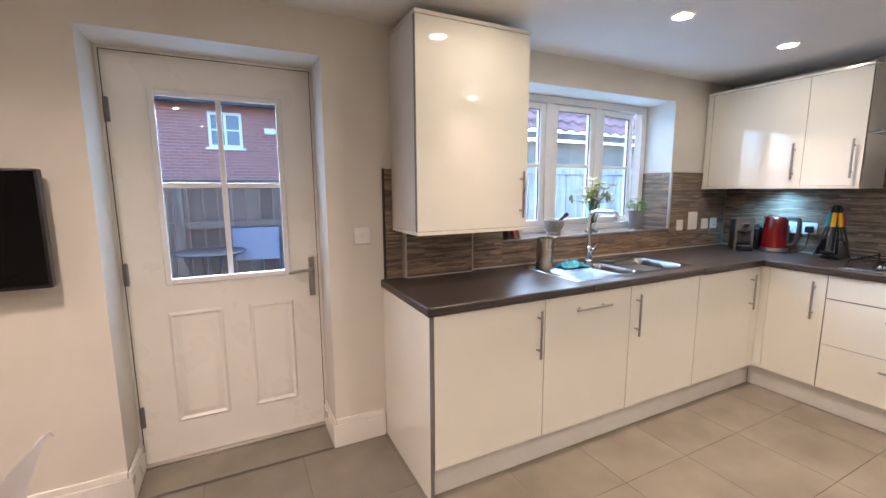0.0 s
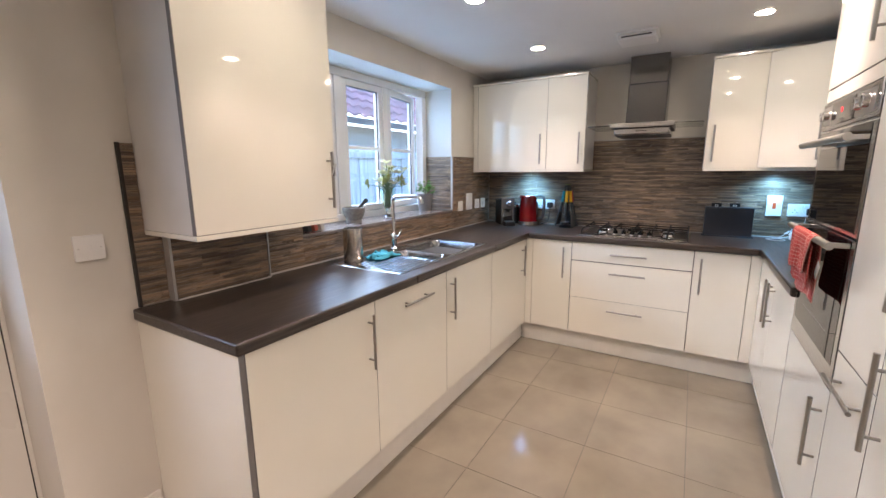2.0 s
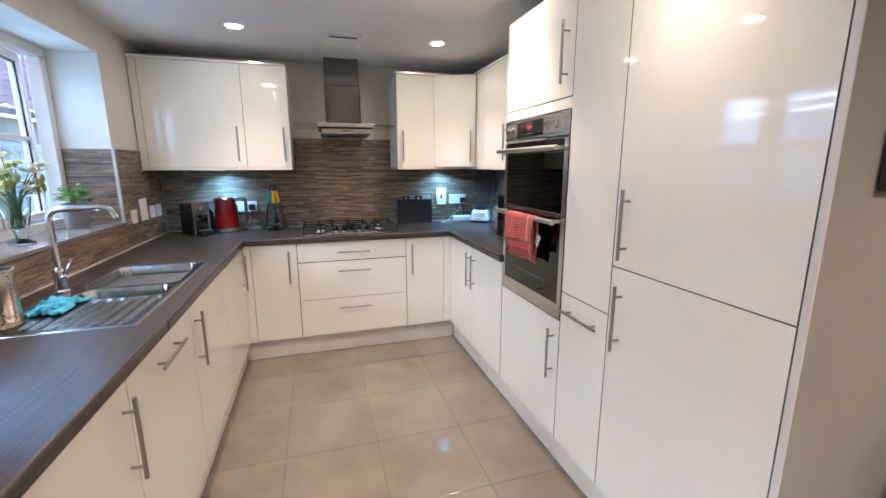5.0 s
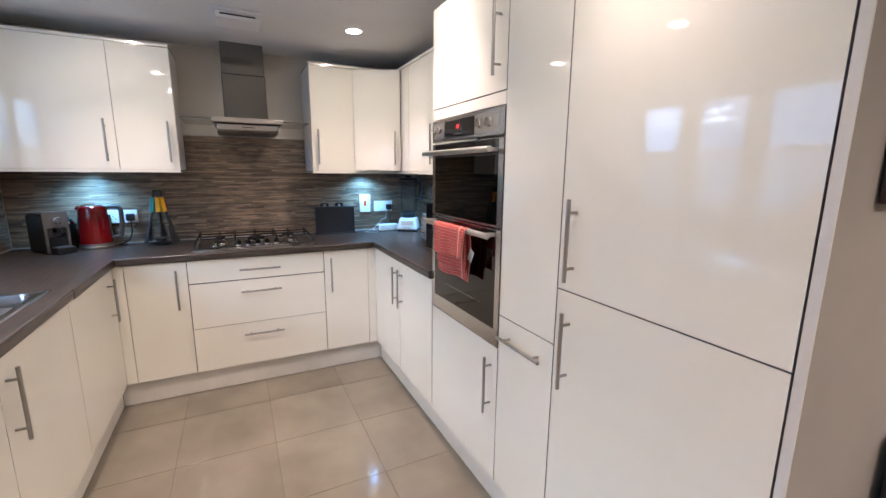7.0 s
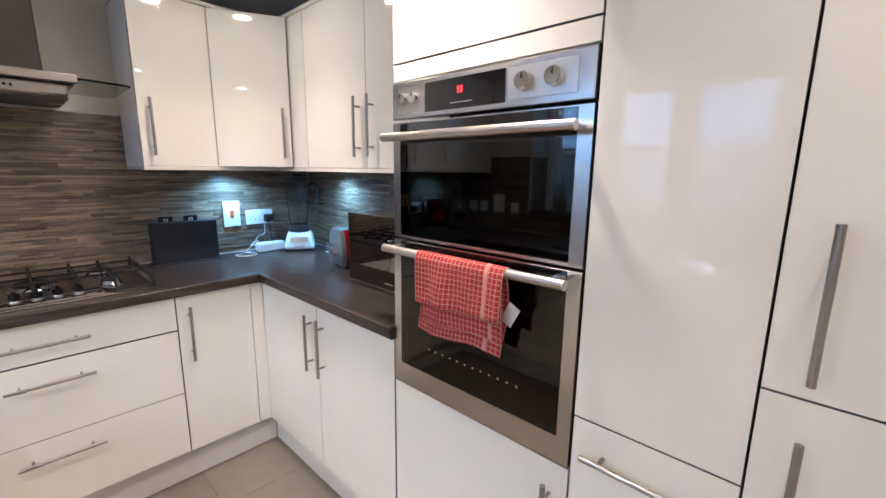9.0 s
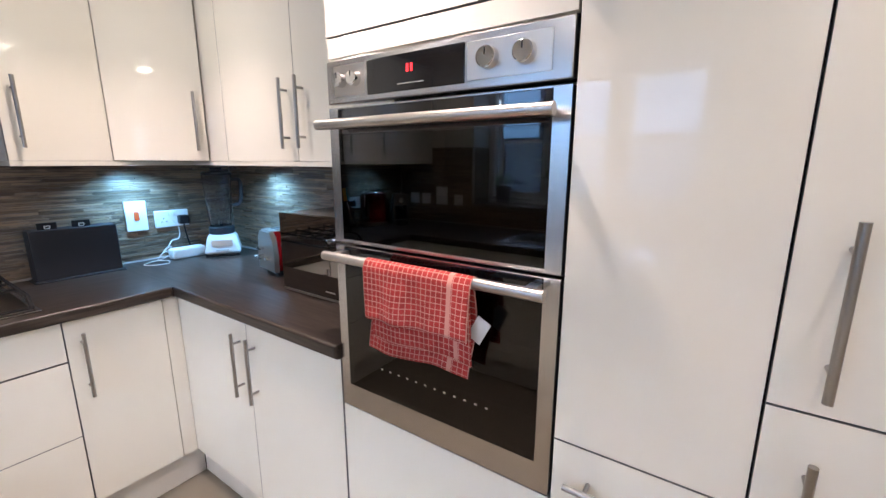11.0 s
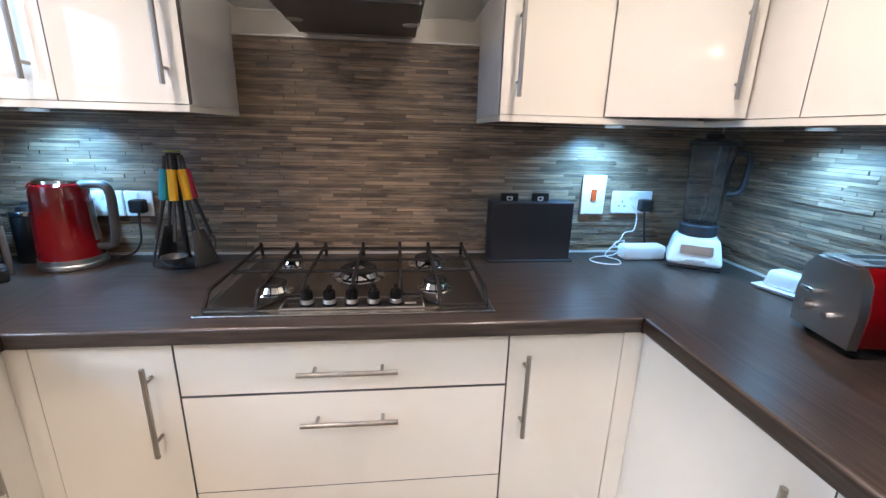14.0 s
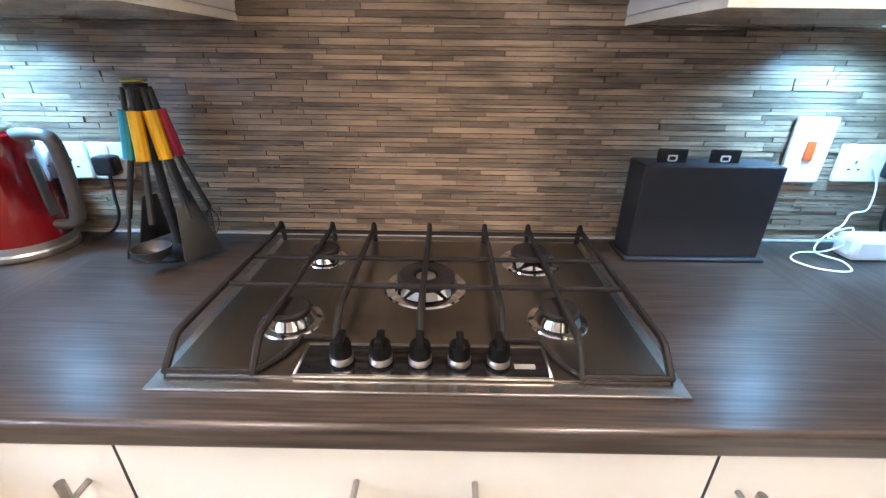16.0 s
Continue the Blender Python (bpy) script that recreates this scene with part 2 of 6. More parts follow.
def mesh_of(name, bm, material, smooth=True):
    bmesh.ops.recalc_face_normals(bm, faces=bm.faces)
    data = bpy.data.meshes.new(name)
    bm.to_mesh(data)
    bm.free()
    data.materials.append(material)
    if smooth:
        data.set_sharp_from_angle(angle=radians(35))
        # broad faces square to the axes stay flat, so that only the rounded edges are smooth
        data.polygons.foreach_set("use_smooth", [p.area < 0.0003 or max(abs(c) for c in p.normal) < 0.9999 for p in data.polygons])
    return data


def thing(name, m=None, label="", category="", group="", kind=""):
    """An Empty at a thing's base; its parts are given in its own coordinates."""
    ob = new(name)
    ob.empty_display_size = 0.05
    ob.matrix_basis = m if m is not None else Matrix()
    return tagged(ob, label, category, group, kind)


def part(name, bm, material, parent, label="", smooth=True):
    ob = new(name, mesh_of(name, bm, material, smooth))
    ob.parent = parent
    return tagged(ob, label)


def solid(name, bm, material, label="", category="", kind="structure", group=""):
    return tagged(new(name, mesh_of(name, bm, material)), label, category, group, kind)


# ---- floor, ceiling, walls ----
floor = solid("floor", boxes((-3.6, HX, -2.7, WY, -0.12, -0.002), (-0.60, 0.38, WY, 2.52, -0.12, -0.002)), M_FGROUT, "grey-beige polished porcelain tiled floor", "floor")
CX0, CY0 = -3.6, -2.7
solid("ceiling", boxes((CX0, HX, CY0, WY, CEIL, CEIL + 0.12)), M_CEIL, "white painted ceiling with recessed lights", "ceiling")
DX0, DX1, DZ = -0.572, 0.352, 2.035       # door opening
WX0, WX1, WZ0, WZ1 = 1.42, 3.00, 1.06, 2.045   # window opening
solid("wall_north", boxes((CX0, DX0, WY, 2.52, -0.1, CEIL + 0.1), (DX0, DX1, WY, 2.52, DZ, CEIL + 0.1), (DX1, WX0, WY, 2.52, -0.1, CEIL + 0.1),
                          (WX0, WX1, WY, 2.52, -0.1, WZ0), (WX0, WX1, WY, 2.52, WZ1, CEIL + 0.1), (WX1, HX + 0.15, WY, 2.52, -0.1, CEIL + 0.1)), M_WALL, "cream painted plaster wall with window and back door", "wall")
solid("wall_east", boxes((HX, HX + 0.15, RY - 0.15, WY, -0.1, CEIL + 0.1)), M_WALL, "cream painted plaster wall behind the hob", "wall")
solid("wall_south", boxes((0.632, HX, RY - 0.15, RY, -0.1, CEIL + 0.1)), M_WALL, "cream painted plaster wall behind the ovens", "wall")
solid("wall_return", boxes((0.632, 0.78, CY0, RY - 0.15, -0.1, CEIL + 0.1)), M_WALL, "cream painted plaster wall beside the tall units", "wall")
solid("wall_far_south", boxes((CX0, 0.632, CY0 - 0.15, CY0, -0.1, CEIL + 0.1)), M_WALL, "plain painted wall of the dining end", "wall")
solid("wall_west", boxes((CX0 - 0.15, CX0, CY0, WY, -0.1, CEIL + 0.1)), M_WALL, "plain painted wall of the dining end", "wall")


def skirting(name, x0, x1, y0, y1):
    bm = boxes((x0, x1, y0, y1, 0.0, 0.125))
    lo = (x0, x1, y0 + 0.005, y1) if abs(x1 - x0) > abs(y1 - y0) else (x0 + 0.003, x1 - 0.003, y0, y1)
    box(bm, *lo, 0.125, 0.158, bevel=0.004)
    return solid(name, bm, M_WHITE, "white painted moulded skirting board", "skirting")


skirting("baseboard", DX1 + 0.0, 0.626, WY - 0.018, WY - 0.001)
skirting("baseboard", CX0, DX0, WY - 0.018, WY - 0.001)
skirting("baseboard", DX1 - 0.017, DX1 - 0.001, WY - 0.018, 2.452)
skirting("baseboard", DX0 + 0.001, DX0 + 0.017, WY - 0.018, 2.452)


# ---- cabinet parts ----
def handle(parent, u, v, z, upright=True, length=0.24, name="handle"):
    """A T-bar handle: a round bar on two posts, standing off a front at v."""
    bm = bmesh.new()
    h = length / 2
    if upright:
        rod(bm, (u, v + 0.032, z - h), (u, v + 0.032, z + h), 0.0062)
        for s in (-1, 1):
            rod(bm, (u, v - 0.001, z + s * h * 0.68), (u, v + 0.032, z + s * h * 0.68), 0.0045, seg=10)
    else:
        rod(bm, (u - h, v + 0.032, z), (u + h, v + 0.032, z), 0.0062)
        for s in (-1, 1):
            rod(bm, (u + s * h * 0.68, v - 0.001, z), (u + s * h * 0.68, v + 0.032, z), 0.0045, seg=10)
    return part(name, bm, M_HANDLE, parent, "brushed steel bar handle")


def edge_band(data):
    """Grey banding on the narrow sides of a slab front."""
    data.materials.append(M_EDGE)
    for f in data.polygons:
        if abs(f.normal.y) < 0.5:
            f.material_index = 1


def front(parent, u0, u1, z0, z1, v, hand=None, name="door"):
    """A gloss slab with a small gap all round; hand: (u, z, upright)."""
    d = part(name, box(bmesh.new(), u0 + 0.0010, u1 - 0.0010, v - 0.019, v, z0 + 0.0010, z1 - 0.0010, bevel=0.0010), M_GLOSS, parent, "glossy white slab front")
    edge_band(d.data)
    if hand:
        handle(d, hand[0], v, hand[1], hand[2])
    return d


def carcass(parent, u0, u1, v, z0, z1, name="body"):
    # whole body near-black, as painted shade behind the gaps of the fronts
    part(name, boxes((u0, u1, 0.004, v - 0.021, z0, z1)), M_GAP, parent, "carcass coloured near-black as the shade between fronts")


BASE_Z0, BASE_Z1, DV = 0.150, 0.866, 0.60


def base(label, m, w, fronts, v=DV, z0=BASE_Z0, z1=BASE_Z1, group="base units", name="base_cabinet"):
    t = thing(name, m, label, "kitchen cabinet", group)
    carcass(t, 0.0, w, v, z0, z1)
    for f in fronts:
        front(t, f[0], f[1], f[2], f[3], v, f[4] if len(f) > 4 else None, f[5] if len(f) > 5 else "door")
    return t


def north(x_right, z=0):
    return pose(x_right, WY, z, 0, 0, 180)


def east(y0, z=0):
    return pose(HX, y0, z, 0, 0, 90)


def south(x0, z=0):
    return pose(x0, RY, z)


VN, VE, VS = WY - FRONT_W, HX - FRONT_H, FRONT_R - RY
HZ = 0.700     # centre height of upright handles on base doors
# window run, from the free end to the corner
base("glossy white base cabinet with one door", north(1.255), 0.60, [(0, 0.6, BASE_Z0, BASE_Z1, (0.045, HZ, True))], VN)
base("glossy white integrated dishwasher front with bar handle", north(1.855), 0.60, [(0, 0.6, BASE_Z0, BASE_Z1, (0.30, 0.792, False))], VN, name="dishwasher")
base("glossy white double sink base cabinet", north(3.065), 1.21, [(0, 0.605, BASE_Z0, BASE_Z1, (0.04, HZ, True)), (0.605, 1.21, BASE_Z0, BASE_Z1, (1.165, HZ, True))], VN)
# hob run
base("narrow glossy white base cabinet beside the drawers", east(1.222), 0.306, [(0, 0.306, BASE_Z0, BASE_Z1, (0.055, HZ, True))], VE)
base("glossy white pan drawer unit under the hob", east(0.42), 0.80,
     [(0, 0.8, 0.724, BASE_Z1, (0.4, 0.79, False), "drawer"), (0, 0.8, 0.434, 0.720, (0.4, 0.648, False), "drawer"), (0, 0.8, BASE_Z0, 0.4338, (0.4, 0.362, False), "drawer")], VE, name="drawer_unit")
base("narrow glossy white base cabinet beside the drawers", east(0.112), 0.306, [(0, 0.306, BASE_Z0, BASE_Z1, (0.262, HZ, True))], VE)
# oven run, low part
base("glossy white double base cabinet under the worktop", south(2.162), 0.955, [(0, 0.48, BASE_Z0, BASE_Z1, (0.435, HZ, True)), (0.48, 0.955, BASE_Z0, BASE_Z1, (0.525, HZ, True))], VS)
# corner posts
solid("corner_post", boxes((3.069, 3.158, FRONT_W + 0.002, FRONT_W + 0.02, 0.15, 0.866), (FRONT_H + 0.002, FRONT_H + 0.02, 1.53, FRONT_W + 0.001, 0.15, 0.866), bevel=0.001), M_GLOSS, "glossy white corner filler post", "filler post")
solid("corner_post", boxes((3.119, 3.158, FRONT_R - 0.02, FRONT_R - 0.002, 0.15, 0.866), (FRONT_H + 0.002, FRONT_H + 0.02, FRONT_R - 0.001, 0.110, 0.15, 0.866), bevel=0.001), M_GLOSS, "glossy white corner filler post", "filler post")
end = thing("end_panel", pose(0.654, WY, 0, 0, 0, 180), "white end panel closing the base units, grey front edge", "end panel")
part("panel", boxes((0.002, 0.018, 0.002, VN - 0.004, 0.0, 0.866)), M_GLOSS, end)
part("edge_band", boxes((0.001, 0.019, VN - 0.0035, VN + 0.001, 0.0, 0.866), bevel=0.0008), M_EDGE, end, "grey edge banding")
# plinths
solid("plinth", boxes((0.656, 3.18, FRONT_W + 0.04, FRONT_W + 0.056, 0.0, 0.148), bevel=0.001), M_PLINTH, "off-white plinth board under the base units", "plinth")
solid("plinth", boxes((FRONT_H + 0.04, FRONT_H + 0.056, FRONT_R - 0.04, FRONT_W + 0.038, 0.0, 0.148), bevel=0.001), M_PLINTH, "off-white plinth board under the base units", "plinth")
solid("plinth", boxes((0.632, 3.178, FRONT_R - 0.056, FRONT_R - 0.042, 0.0, 0.148), bevel=0.001), M_PLINTH, "off-white plinth board under the tall units", "plinth")

# ---- worktop ----
WT0, WT1 = 0.868, 0.910
SX0, SX1, SY0, SY1 = 1.55, 2.475, 1.66, 2.085      # sink cut-out


def slab(x0, x1, y0, y1, z0, z1, *fronts):
    """A slab whose free long edges are rounded over; fronts name them: x, y (low) or Y (high)."""
    bm = box(bmesh.new(), x0, x1, y0, y1, z0, z1)
    def free(e):
        a, b = e.verts[0].co, e.verts[1].co
        return any(abs(along(a, f) - v) < 1e-5 and abs(along(b, f) - v) < 1e-5 for f, v in (("x", x0), ("y", y0), ("Y", y1)) if f in fronts)
    bmesh.ops.bevel(bm, geom=[e for e in bm.edges if free(e)], offset=0.009, segments=4, affect="EDGES", profile=0.5)
    return bm


def along(v, f):
    return v.x if f == "x" else v.y


work = thing("worktop", pose(0, 0, WT0), "dark brown wood-grain laminate worktop round three walls", "worktop")
dz = WT1 - WT0
F = FRONT_W - 0.02
part("free_end", slab(0.620, SX0, F, WY - 0.012, 0, dz, "x", "y"), M_WORK_X, work)
part("front_rail", slab(SX0, SX1, F, SY0, 0, dz, "y"), M_WORK_X, work)
part("back_rail", slab(SX0, SX1, SY1, WY - 0.012, 0, dz), M_WORK_X, work)
part("corner_run", slab(SX1, HX - 0.012, F, WY - 0.012, 0, dz), M_WORK_X, work)
part("corner_nosing", slab(SX1, FRONT_H - 0.018, F - 0.0005, F + 0.012, 0.0005, dz - 0.0003, "y"), M_WORK_X, work)
part("hob_run", slab(FRONT_H - 0.018, HX - 0.012, FRONT_R + 0.02, F, 0, dz, "x"), M_WORK_Y, work)
part("oven_run", slab(2.160, FRONT_H - 0.018, RY + 0.012, FRONT_R + 0.02, 0, dz, "Y"), M_WORK_X, work)
part("oven_corner", slab(FRONT_H - 0.018, HX - 0.012, RY + 0.012, FRONT_R + 0.02, 0, dz), M_WORK_X, work)


# ---- wall cabinets ----
def wall_unit(label, m, w, z0, z1, v, fronts, left_side=False, right_side=False, u_from=0.0, name="wall_cabinet", pelmet=True, cornice=True):
    t = thing(name, m, label, "wall cabinet", "wall units")
    part("body", boxes((u_from, w, 0.003, v - 0.021, z0, z1)), M_CARCASS, t)
    for f in fronts:
        front(t, f[0], f[1], f[2], f[3], v, f[4] if len(f) > 4 else None)
    if pelmet:
        part("base_trim", boxes((u_from, w, 0.003, v + 0.004, z0 - 0.018, z0 - 0.001), bevel=0.001), M_GLOSS, t)
    if cornice:
        part("top_trim", boxes((u_from, w, 0.003, v + 0.004, z1 + 0.001, z1 + 0.018), bevel=0.001), M_GLOSS, t)
    return t


UZ0, UZ1, UV = 1.405, 2.115, 0.352
UH = UZ0 + 0.045 + 0.12
wall_unit("glossy white wall cabinet with one wide and one narrow door", east(1.222), WY - 0.004 - 1.222, UZ0, UZ1, UV,
          [(0.0, 0.305, UZ0, UZ1, (0.042, UH, True)), (0.305, 0.925, UZ0, UZ1, (0.352, UH, True)), (0.925, 0.972, UZ0, UZ1)])
# corner wall cabinet with its second door ajar
cw = wall_unit("glossy white corner wall cabinet, one door ajar", east(RY + 0.36), 0.42 - RY - 0.36, UZ0, UZ1, UV, [(0.305, 0.605, UZ0, UZ1, (0.562, UH, True))])
ajar_bm = box(bmesh.new(), -0.340, -0.002, -0.019, 0.0, UZ0 + 0.002, UZ1 - 0.002, bevel=0.0016)
ajar = part("door", ajar_bm, M_GLOSS, cw, "glossy white slab door standing ajar")
ajar.matrix_basis = pose(0.305, UV, 0, 0, 0, -27)
edge_band(ajar.data)
handle(ajar, -0.305, 0.0, UH)
for zz in (1.50, 2.02):
    part("hinge", rod(bmesh.new(), (0.27, UV - 0.05, zz), (0.25, UV + 0.02, zz), 0.007, seg=10), M_STEEL, cw, "steel cabinet hinge")
wall_unit("glossy white double wall cabinet over the microwave", south(2.160), HX - 0.005 - 2.160, UZ0, UZ1, UV,
          [(0, 0.46, UZ0, UZ1, (0.415, UH, True)), (0.46, 0.935, UZ0, UZ1, (0.505, UH, True)), (0.935, 1.19, UZ0, UZ1)])
# boiler cupboard
BX0, BX1, BZ0, BZ1, BV = 0.700, 1.335, 1.195, 2.165, WY - 1.85
bc = thing("boiler_cupboard", north(BX1), "tall glossy white wall cupboard with keys on its handle", "wall cabinet", "wall units")
bw = BX1 - BX0
part("body", boxes((0, bw, 0.003, BV - 0.021, BZ0, BZ1)), M_CARCASS, bc)
front(bc, 0, bw, BZ0, BZ1, BV, (0.045, BZ0 + 0.05 + 0.12, True))
part("edge_band", boxes((bw - 0.0012, bw + 0.001, BV - 0.0195, BV - 0.0005, BZ0, BZ1)), M_EDGE, bc, "grey edge banding")
part("base_trim", boxes((-0.001, bw + 0.003, 0.003, BV + 0.004, BZ0 - 0.018, BZ0 - 0.001), bevel=0.001), M_GLOSS, bc)
part("top_trim", boxes((-0.001, bw + 0.003, 0.003, BV + 0.004, BZ1 + 0.001, BZ1 + 0.018), bevel=0.001), M_GLOSS, bc)

# ---- tall units ----
TZ1 = 2.125
OV0, OV1, OZ0, OZ1 = 1.553, 2.157, 0.733, 1.640
tall = thing("oven_housing", south(OV0), "tall glossy white oven housing with doors above and below", "kitchen cabinet", "tall units")
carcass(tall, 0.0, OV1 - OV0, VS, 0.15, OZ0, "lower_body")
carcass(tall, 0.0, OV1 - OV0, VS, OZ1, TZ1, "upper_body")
front(tall, 0, OV1 - OV0, 0.15, OZ0, VS, (0.045, 0.565, True))
front(tall, 0, OV1 - OV0, 1.690, TZ1, VS, (0.045, 1.86, True))
part("filler", boxes((0.002, OV1 - OV0 - 0.002, VS - 0.019, VS - 0.001, OZ1 + 0.003, 1.687), bevel=0.001), M_GLOSS, tall)
base("tall narrow glossy white larder unit", south(1.245), 0.306, [(0, 0.306, 0.15, 0.8718, (0.153, 0.80, False)), (0, 0.306, 0.8732, TZ1)], VS, 0.15, TZ1, "tall units", "larder_unit")
base("tall glossy white integrated fridge freezer housing", south(0.634), 0.609, [(0, 0.609, 0.15, 1.0588, (0.550, 0.880, True)), (0, 0.609, 1.0602, TZ1, (0.550, 1.215, True))], VS, 0.15, TZ1, "tall units", "fridge_housing")
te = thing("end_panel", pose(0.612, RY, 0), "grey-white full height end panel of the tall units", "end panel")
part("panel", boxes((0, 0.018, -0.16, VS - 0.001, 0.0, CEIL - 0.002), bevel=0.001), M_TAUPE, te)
part("edge_band", boxes((0, 0.018, VS - 0.0008, VS + 0.003, 0.0, CEIL - 0.002), bevel=0.0008), M_CARCASS, te, "pale front edge band")
# ceiling lights; four of those at the dining end are added, unseen fill
for i, (x, y) in enumerate(DOWNLIGHTS):
    dl = thing("downlight", pose(x, y, CEIL), "lit round recessed ceiling downlight with white rim", "ceiling light", "ceiling downlights")
    part("rim", lathe(bmesh.new(), [(0.043, -0.001), (0.043, -0.006), (0.052, -0.006), (0.055, -0.0005)]), M_PLASTIC, dl, "white rim")
    part("lens", lathe(bmesh.new(), [(0.043, -0.003), (0.0, -0.003)]), M_LIGHT, dl, "glowing lens")

# ---- back door ----
GX0, GX1, GZ0, GZ1, LY = -0.372, 0.166, 0.955, 1.842, 2.462
door = thing("door_1", pose(0, 0, 0), "closed white panelled back door with four-pane glazing", "door", kind="structure")
part("leaf", boxes((DX0 + 0.016, GX0, LY, LY + 0.044, 0.012, DZ - 0.016), (GX1, DX1 - 0.016, LY, LY + 0.044, 0.012, DZ - 0.016), (GX0, GX1, LY, LY + 0.044, 0.012, GZ0), (GX0, GX1, LY, LY + 0.044, GZ1, DZ - 0.016)), M_WHITE, door)
part("door_frame", boxes((DX0, DX0 + 0.012, LY - 0.006, 2.52, 0.0, DZ), (DX1 - 0.012, DX1, LY - 0.006, 2.52, 0.0, DZ), (DX0 + 0.012, DX1 - 0.012, LY - 0.006, 2.52, DZ - 0.012, DZ), bevel=0.002), M_WHITE, door)
part("gasket", boxes((DX0 + 0.012, DX0 + 0.016, LY + 0.002, LY + 0.03, 0.0, DZ - 0.012), (DX1 - 0.016, DX1 - 0.012, LY + 0.002, LY + 0.03, 0.0, DZ - 0.012), (DX0 + 0.016, DX1 - 0.016, LY + 0.002, LY + 0.03, DZ - 0.016, DZ - 0.012)), M_BLACK, door, "dark weather seal")
part("threshold", boxes((DX0, DX1, LY - 0.03, 2.52, -0.004, 0.010), bevel=0.003), M_STEEL, door, "metal threshold strip")
w = 0.022
part("glazing_bead", boxes((GX0 - w, GX0 + 0.006, LY - 0.012, LY - 0.0005, GZ0 - w, GZ1 + w), (GX1 - 0.006, GX1 + w, LY - 0.012, LY - 0.0005, GZ0 - w, GZ1 + w), (GX0 + 0.006, GX1 - 0.006, LY - 0.012, LY - 0.0005, GZ0 - w, GZ0 + 0.006), (GX0 + 0.006, GX1 - 0.006, LY - 0.012, LY - 0.0005, GZ1 - 0.006, GZ1 + w), bevel=0.004), M_UPVC, door, "white glazing bead")
part("glazing_bar", boxes((-0.117, -0.091, LY + 0.008, LY + 0.030, GZ0, GZ1), bevel=0.004), M_UPVC, door)
part("glazing_bar", boxes((GX0, -0.1175, LY + 0.0085, LY + 0.0295, 1.408, 1.434), (-0.0905, GX1, LY + 0.0085, LY + 0.0295, 1.408, 1.434), bevel=0.004), M_UPVC, door)
for u0, u1 in ((GX0, -0.118), (-0.090, GX1)):
    for z0, z1 in ((GZ0, 1.407), (1.435, GZ1)):
        p = part("pane", boxes((u0, u1, LY + 0.017, LY + 0.021, z0, z1)), M_PANE, door, "clear glass pane")
        p.visible_shadow = False


def raised_panel(x0, x1, z0, z1):
    """A moulded panel: a sunk groove with a raised, sloping field."""
    bm = bmesh.new()
    loops = []
    for inset, y in ((0.0, 0.0005), (0.012, -0.010), (0.026, -0.001), (0.055, -0.012)):
        loops.append([bm.verts.new((x, LY - 0.001 + y, z)) for x, z in ((x0 + inset, z0 + inset), (x1 - inset, z0 + inset), (x1 - inset, z1 - inset), (x0 + inset, z1 - inset))])
    for a, b in zip(loops, loops[1:]):
        for k in range(4):
            bm.faces.new((a[k], a[(k + 1) % 4], b[(k + 1) % 4], b[k]))
    bm.faces.new(loops[-1])
    return bm


part("panel", raised_panel(-0.40, -0.155, 0.205, 0.79), M_WHITE, door)
part("panel", raised_panel(-0.035, 0.195, 0.205, 0.79), M_WHITE, door)
bm = box(bmesh.new(), 0.286, 0.318, LY - 0.009, LY - 0.0005, 0.80, 1.02, bevel=0.006, seg=3)
rod(bm, (0.302, LY - 0.009, 0.85), (0.302, LY - 0.014, 0.85), 0.009)
plate = part("door_handle", bm, M_HANDLE, door, "satin chrome lever handle on a long plate")
part("lever", tube(bmesh.new(), bend([(0.302, LY - 0.005, 0.955), (0.302, LY - 0.05, 0.955), (0.285, LY - 0.057, 0.956), (0.23, LY - 0.056, 0.953), (0.175, LY - 0.054, 0.948)]), 0.0085), M_HANDLE, plate)
for z in (1.76, 1.0, 0.27):
    part("hinge", boxes((DX0 + 0.012, DX0 + 0.034, LY - 0.016, LY + 0.0, z - 0.055, z + 0.055), bevel=0.005), M_EDGE, door, "dark steel butt hinge")

# ---- window ----
win = thing("window_1", pose(0, 0, 0), "white framed casement window, one sash ajar", "window", kind="structure")
FY0, FY1 = 2.445, 2.512
part("window_frame", boxes((WX0, WX1, FY0, FY1, WZ0 + 0.018, WZ0 + 0.065), (WX0, WX1, FY0, FY1, WZ1 - 0.05, WZ1), (WX0, WX0 + 0.05, FY0, FY1, WZ0 + 0.065, WZ1 - 0.05), (WX1 - 0.055, WX1, FY0, FY1, WZ0 + 0.065, WZ1 - 0.05),
                           (1.955, 2.025, FY0, FY1, WZ0 + 0.065, WZ1 - 0.05), (2.435, 2.495, FY0, FY1, WZ0 + 0.065, WZ1 - 0.05), bevel=0.004), M_UPVC, win)


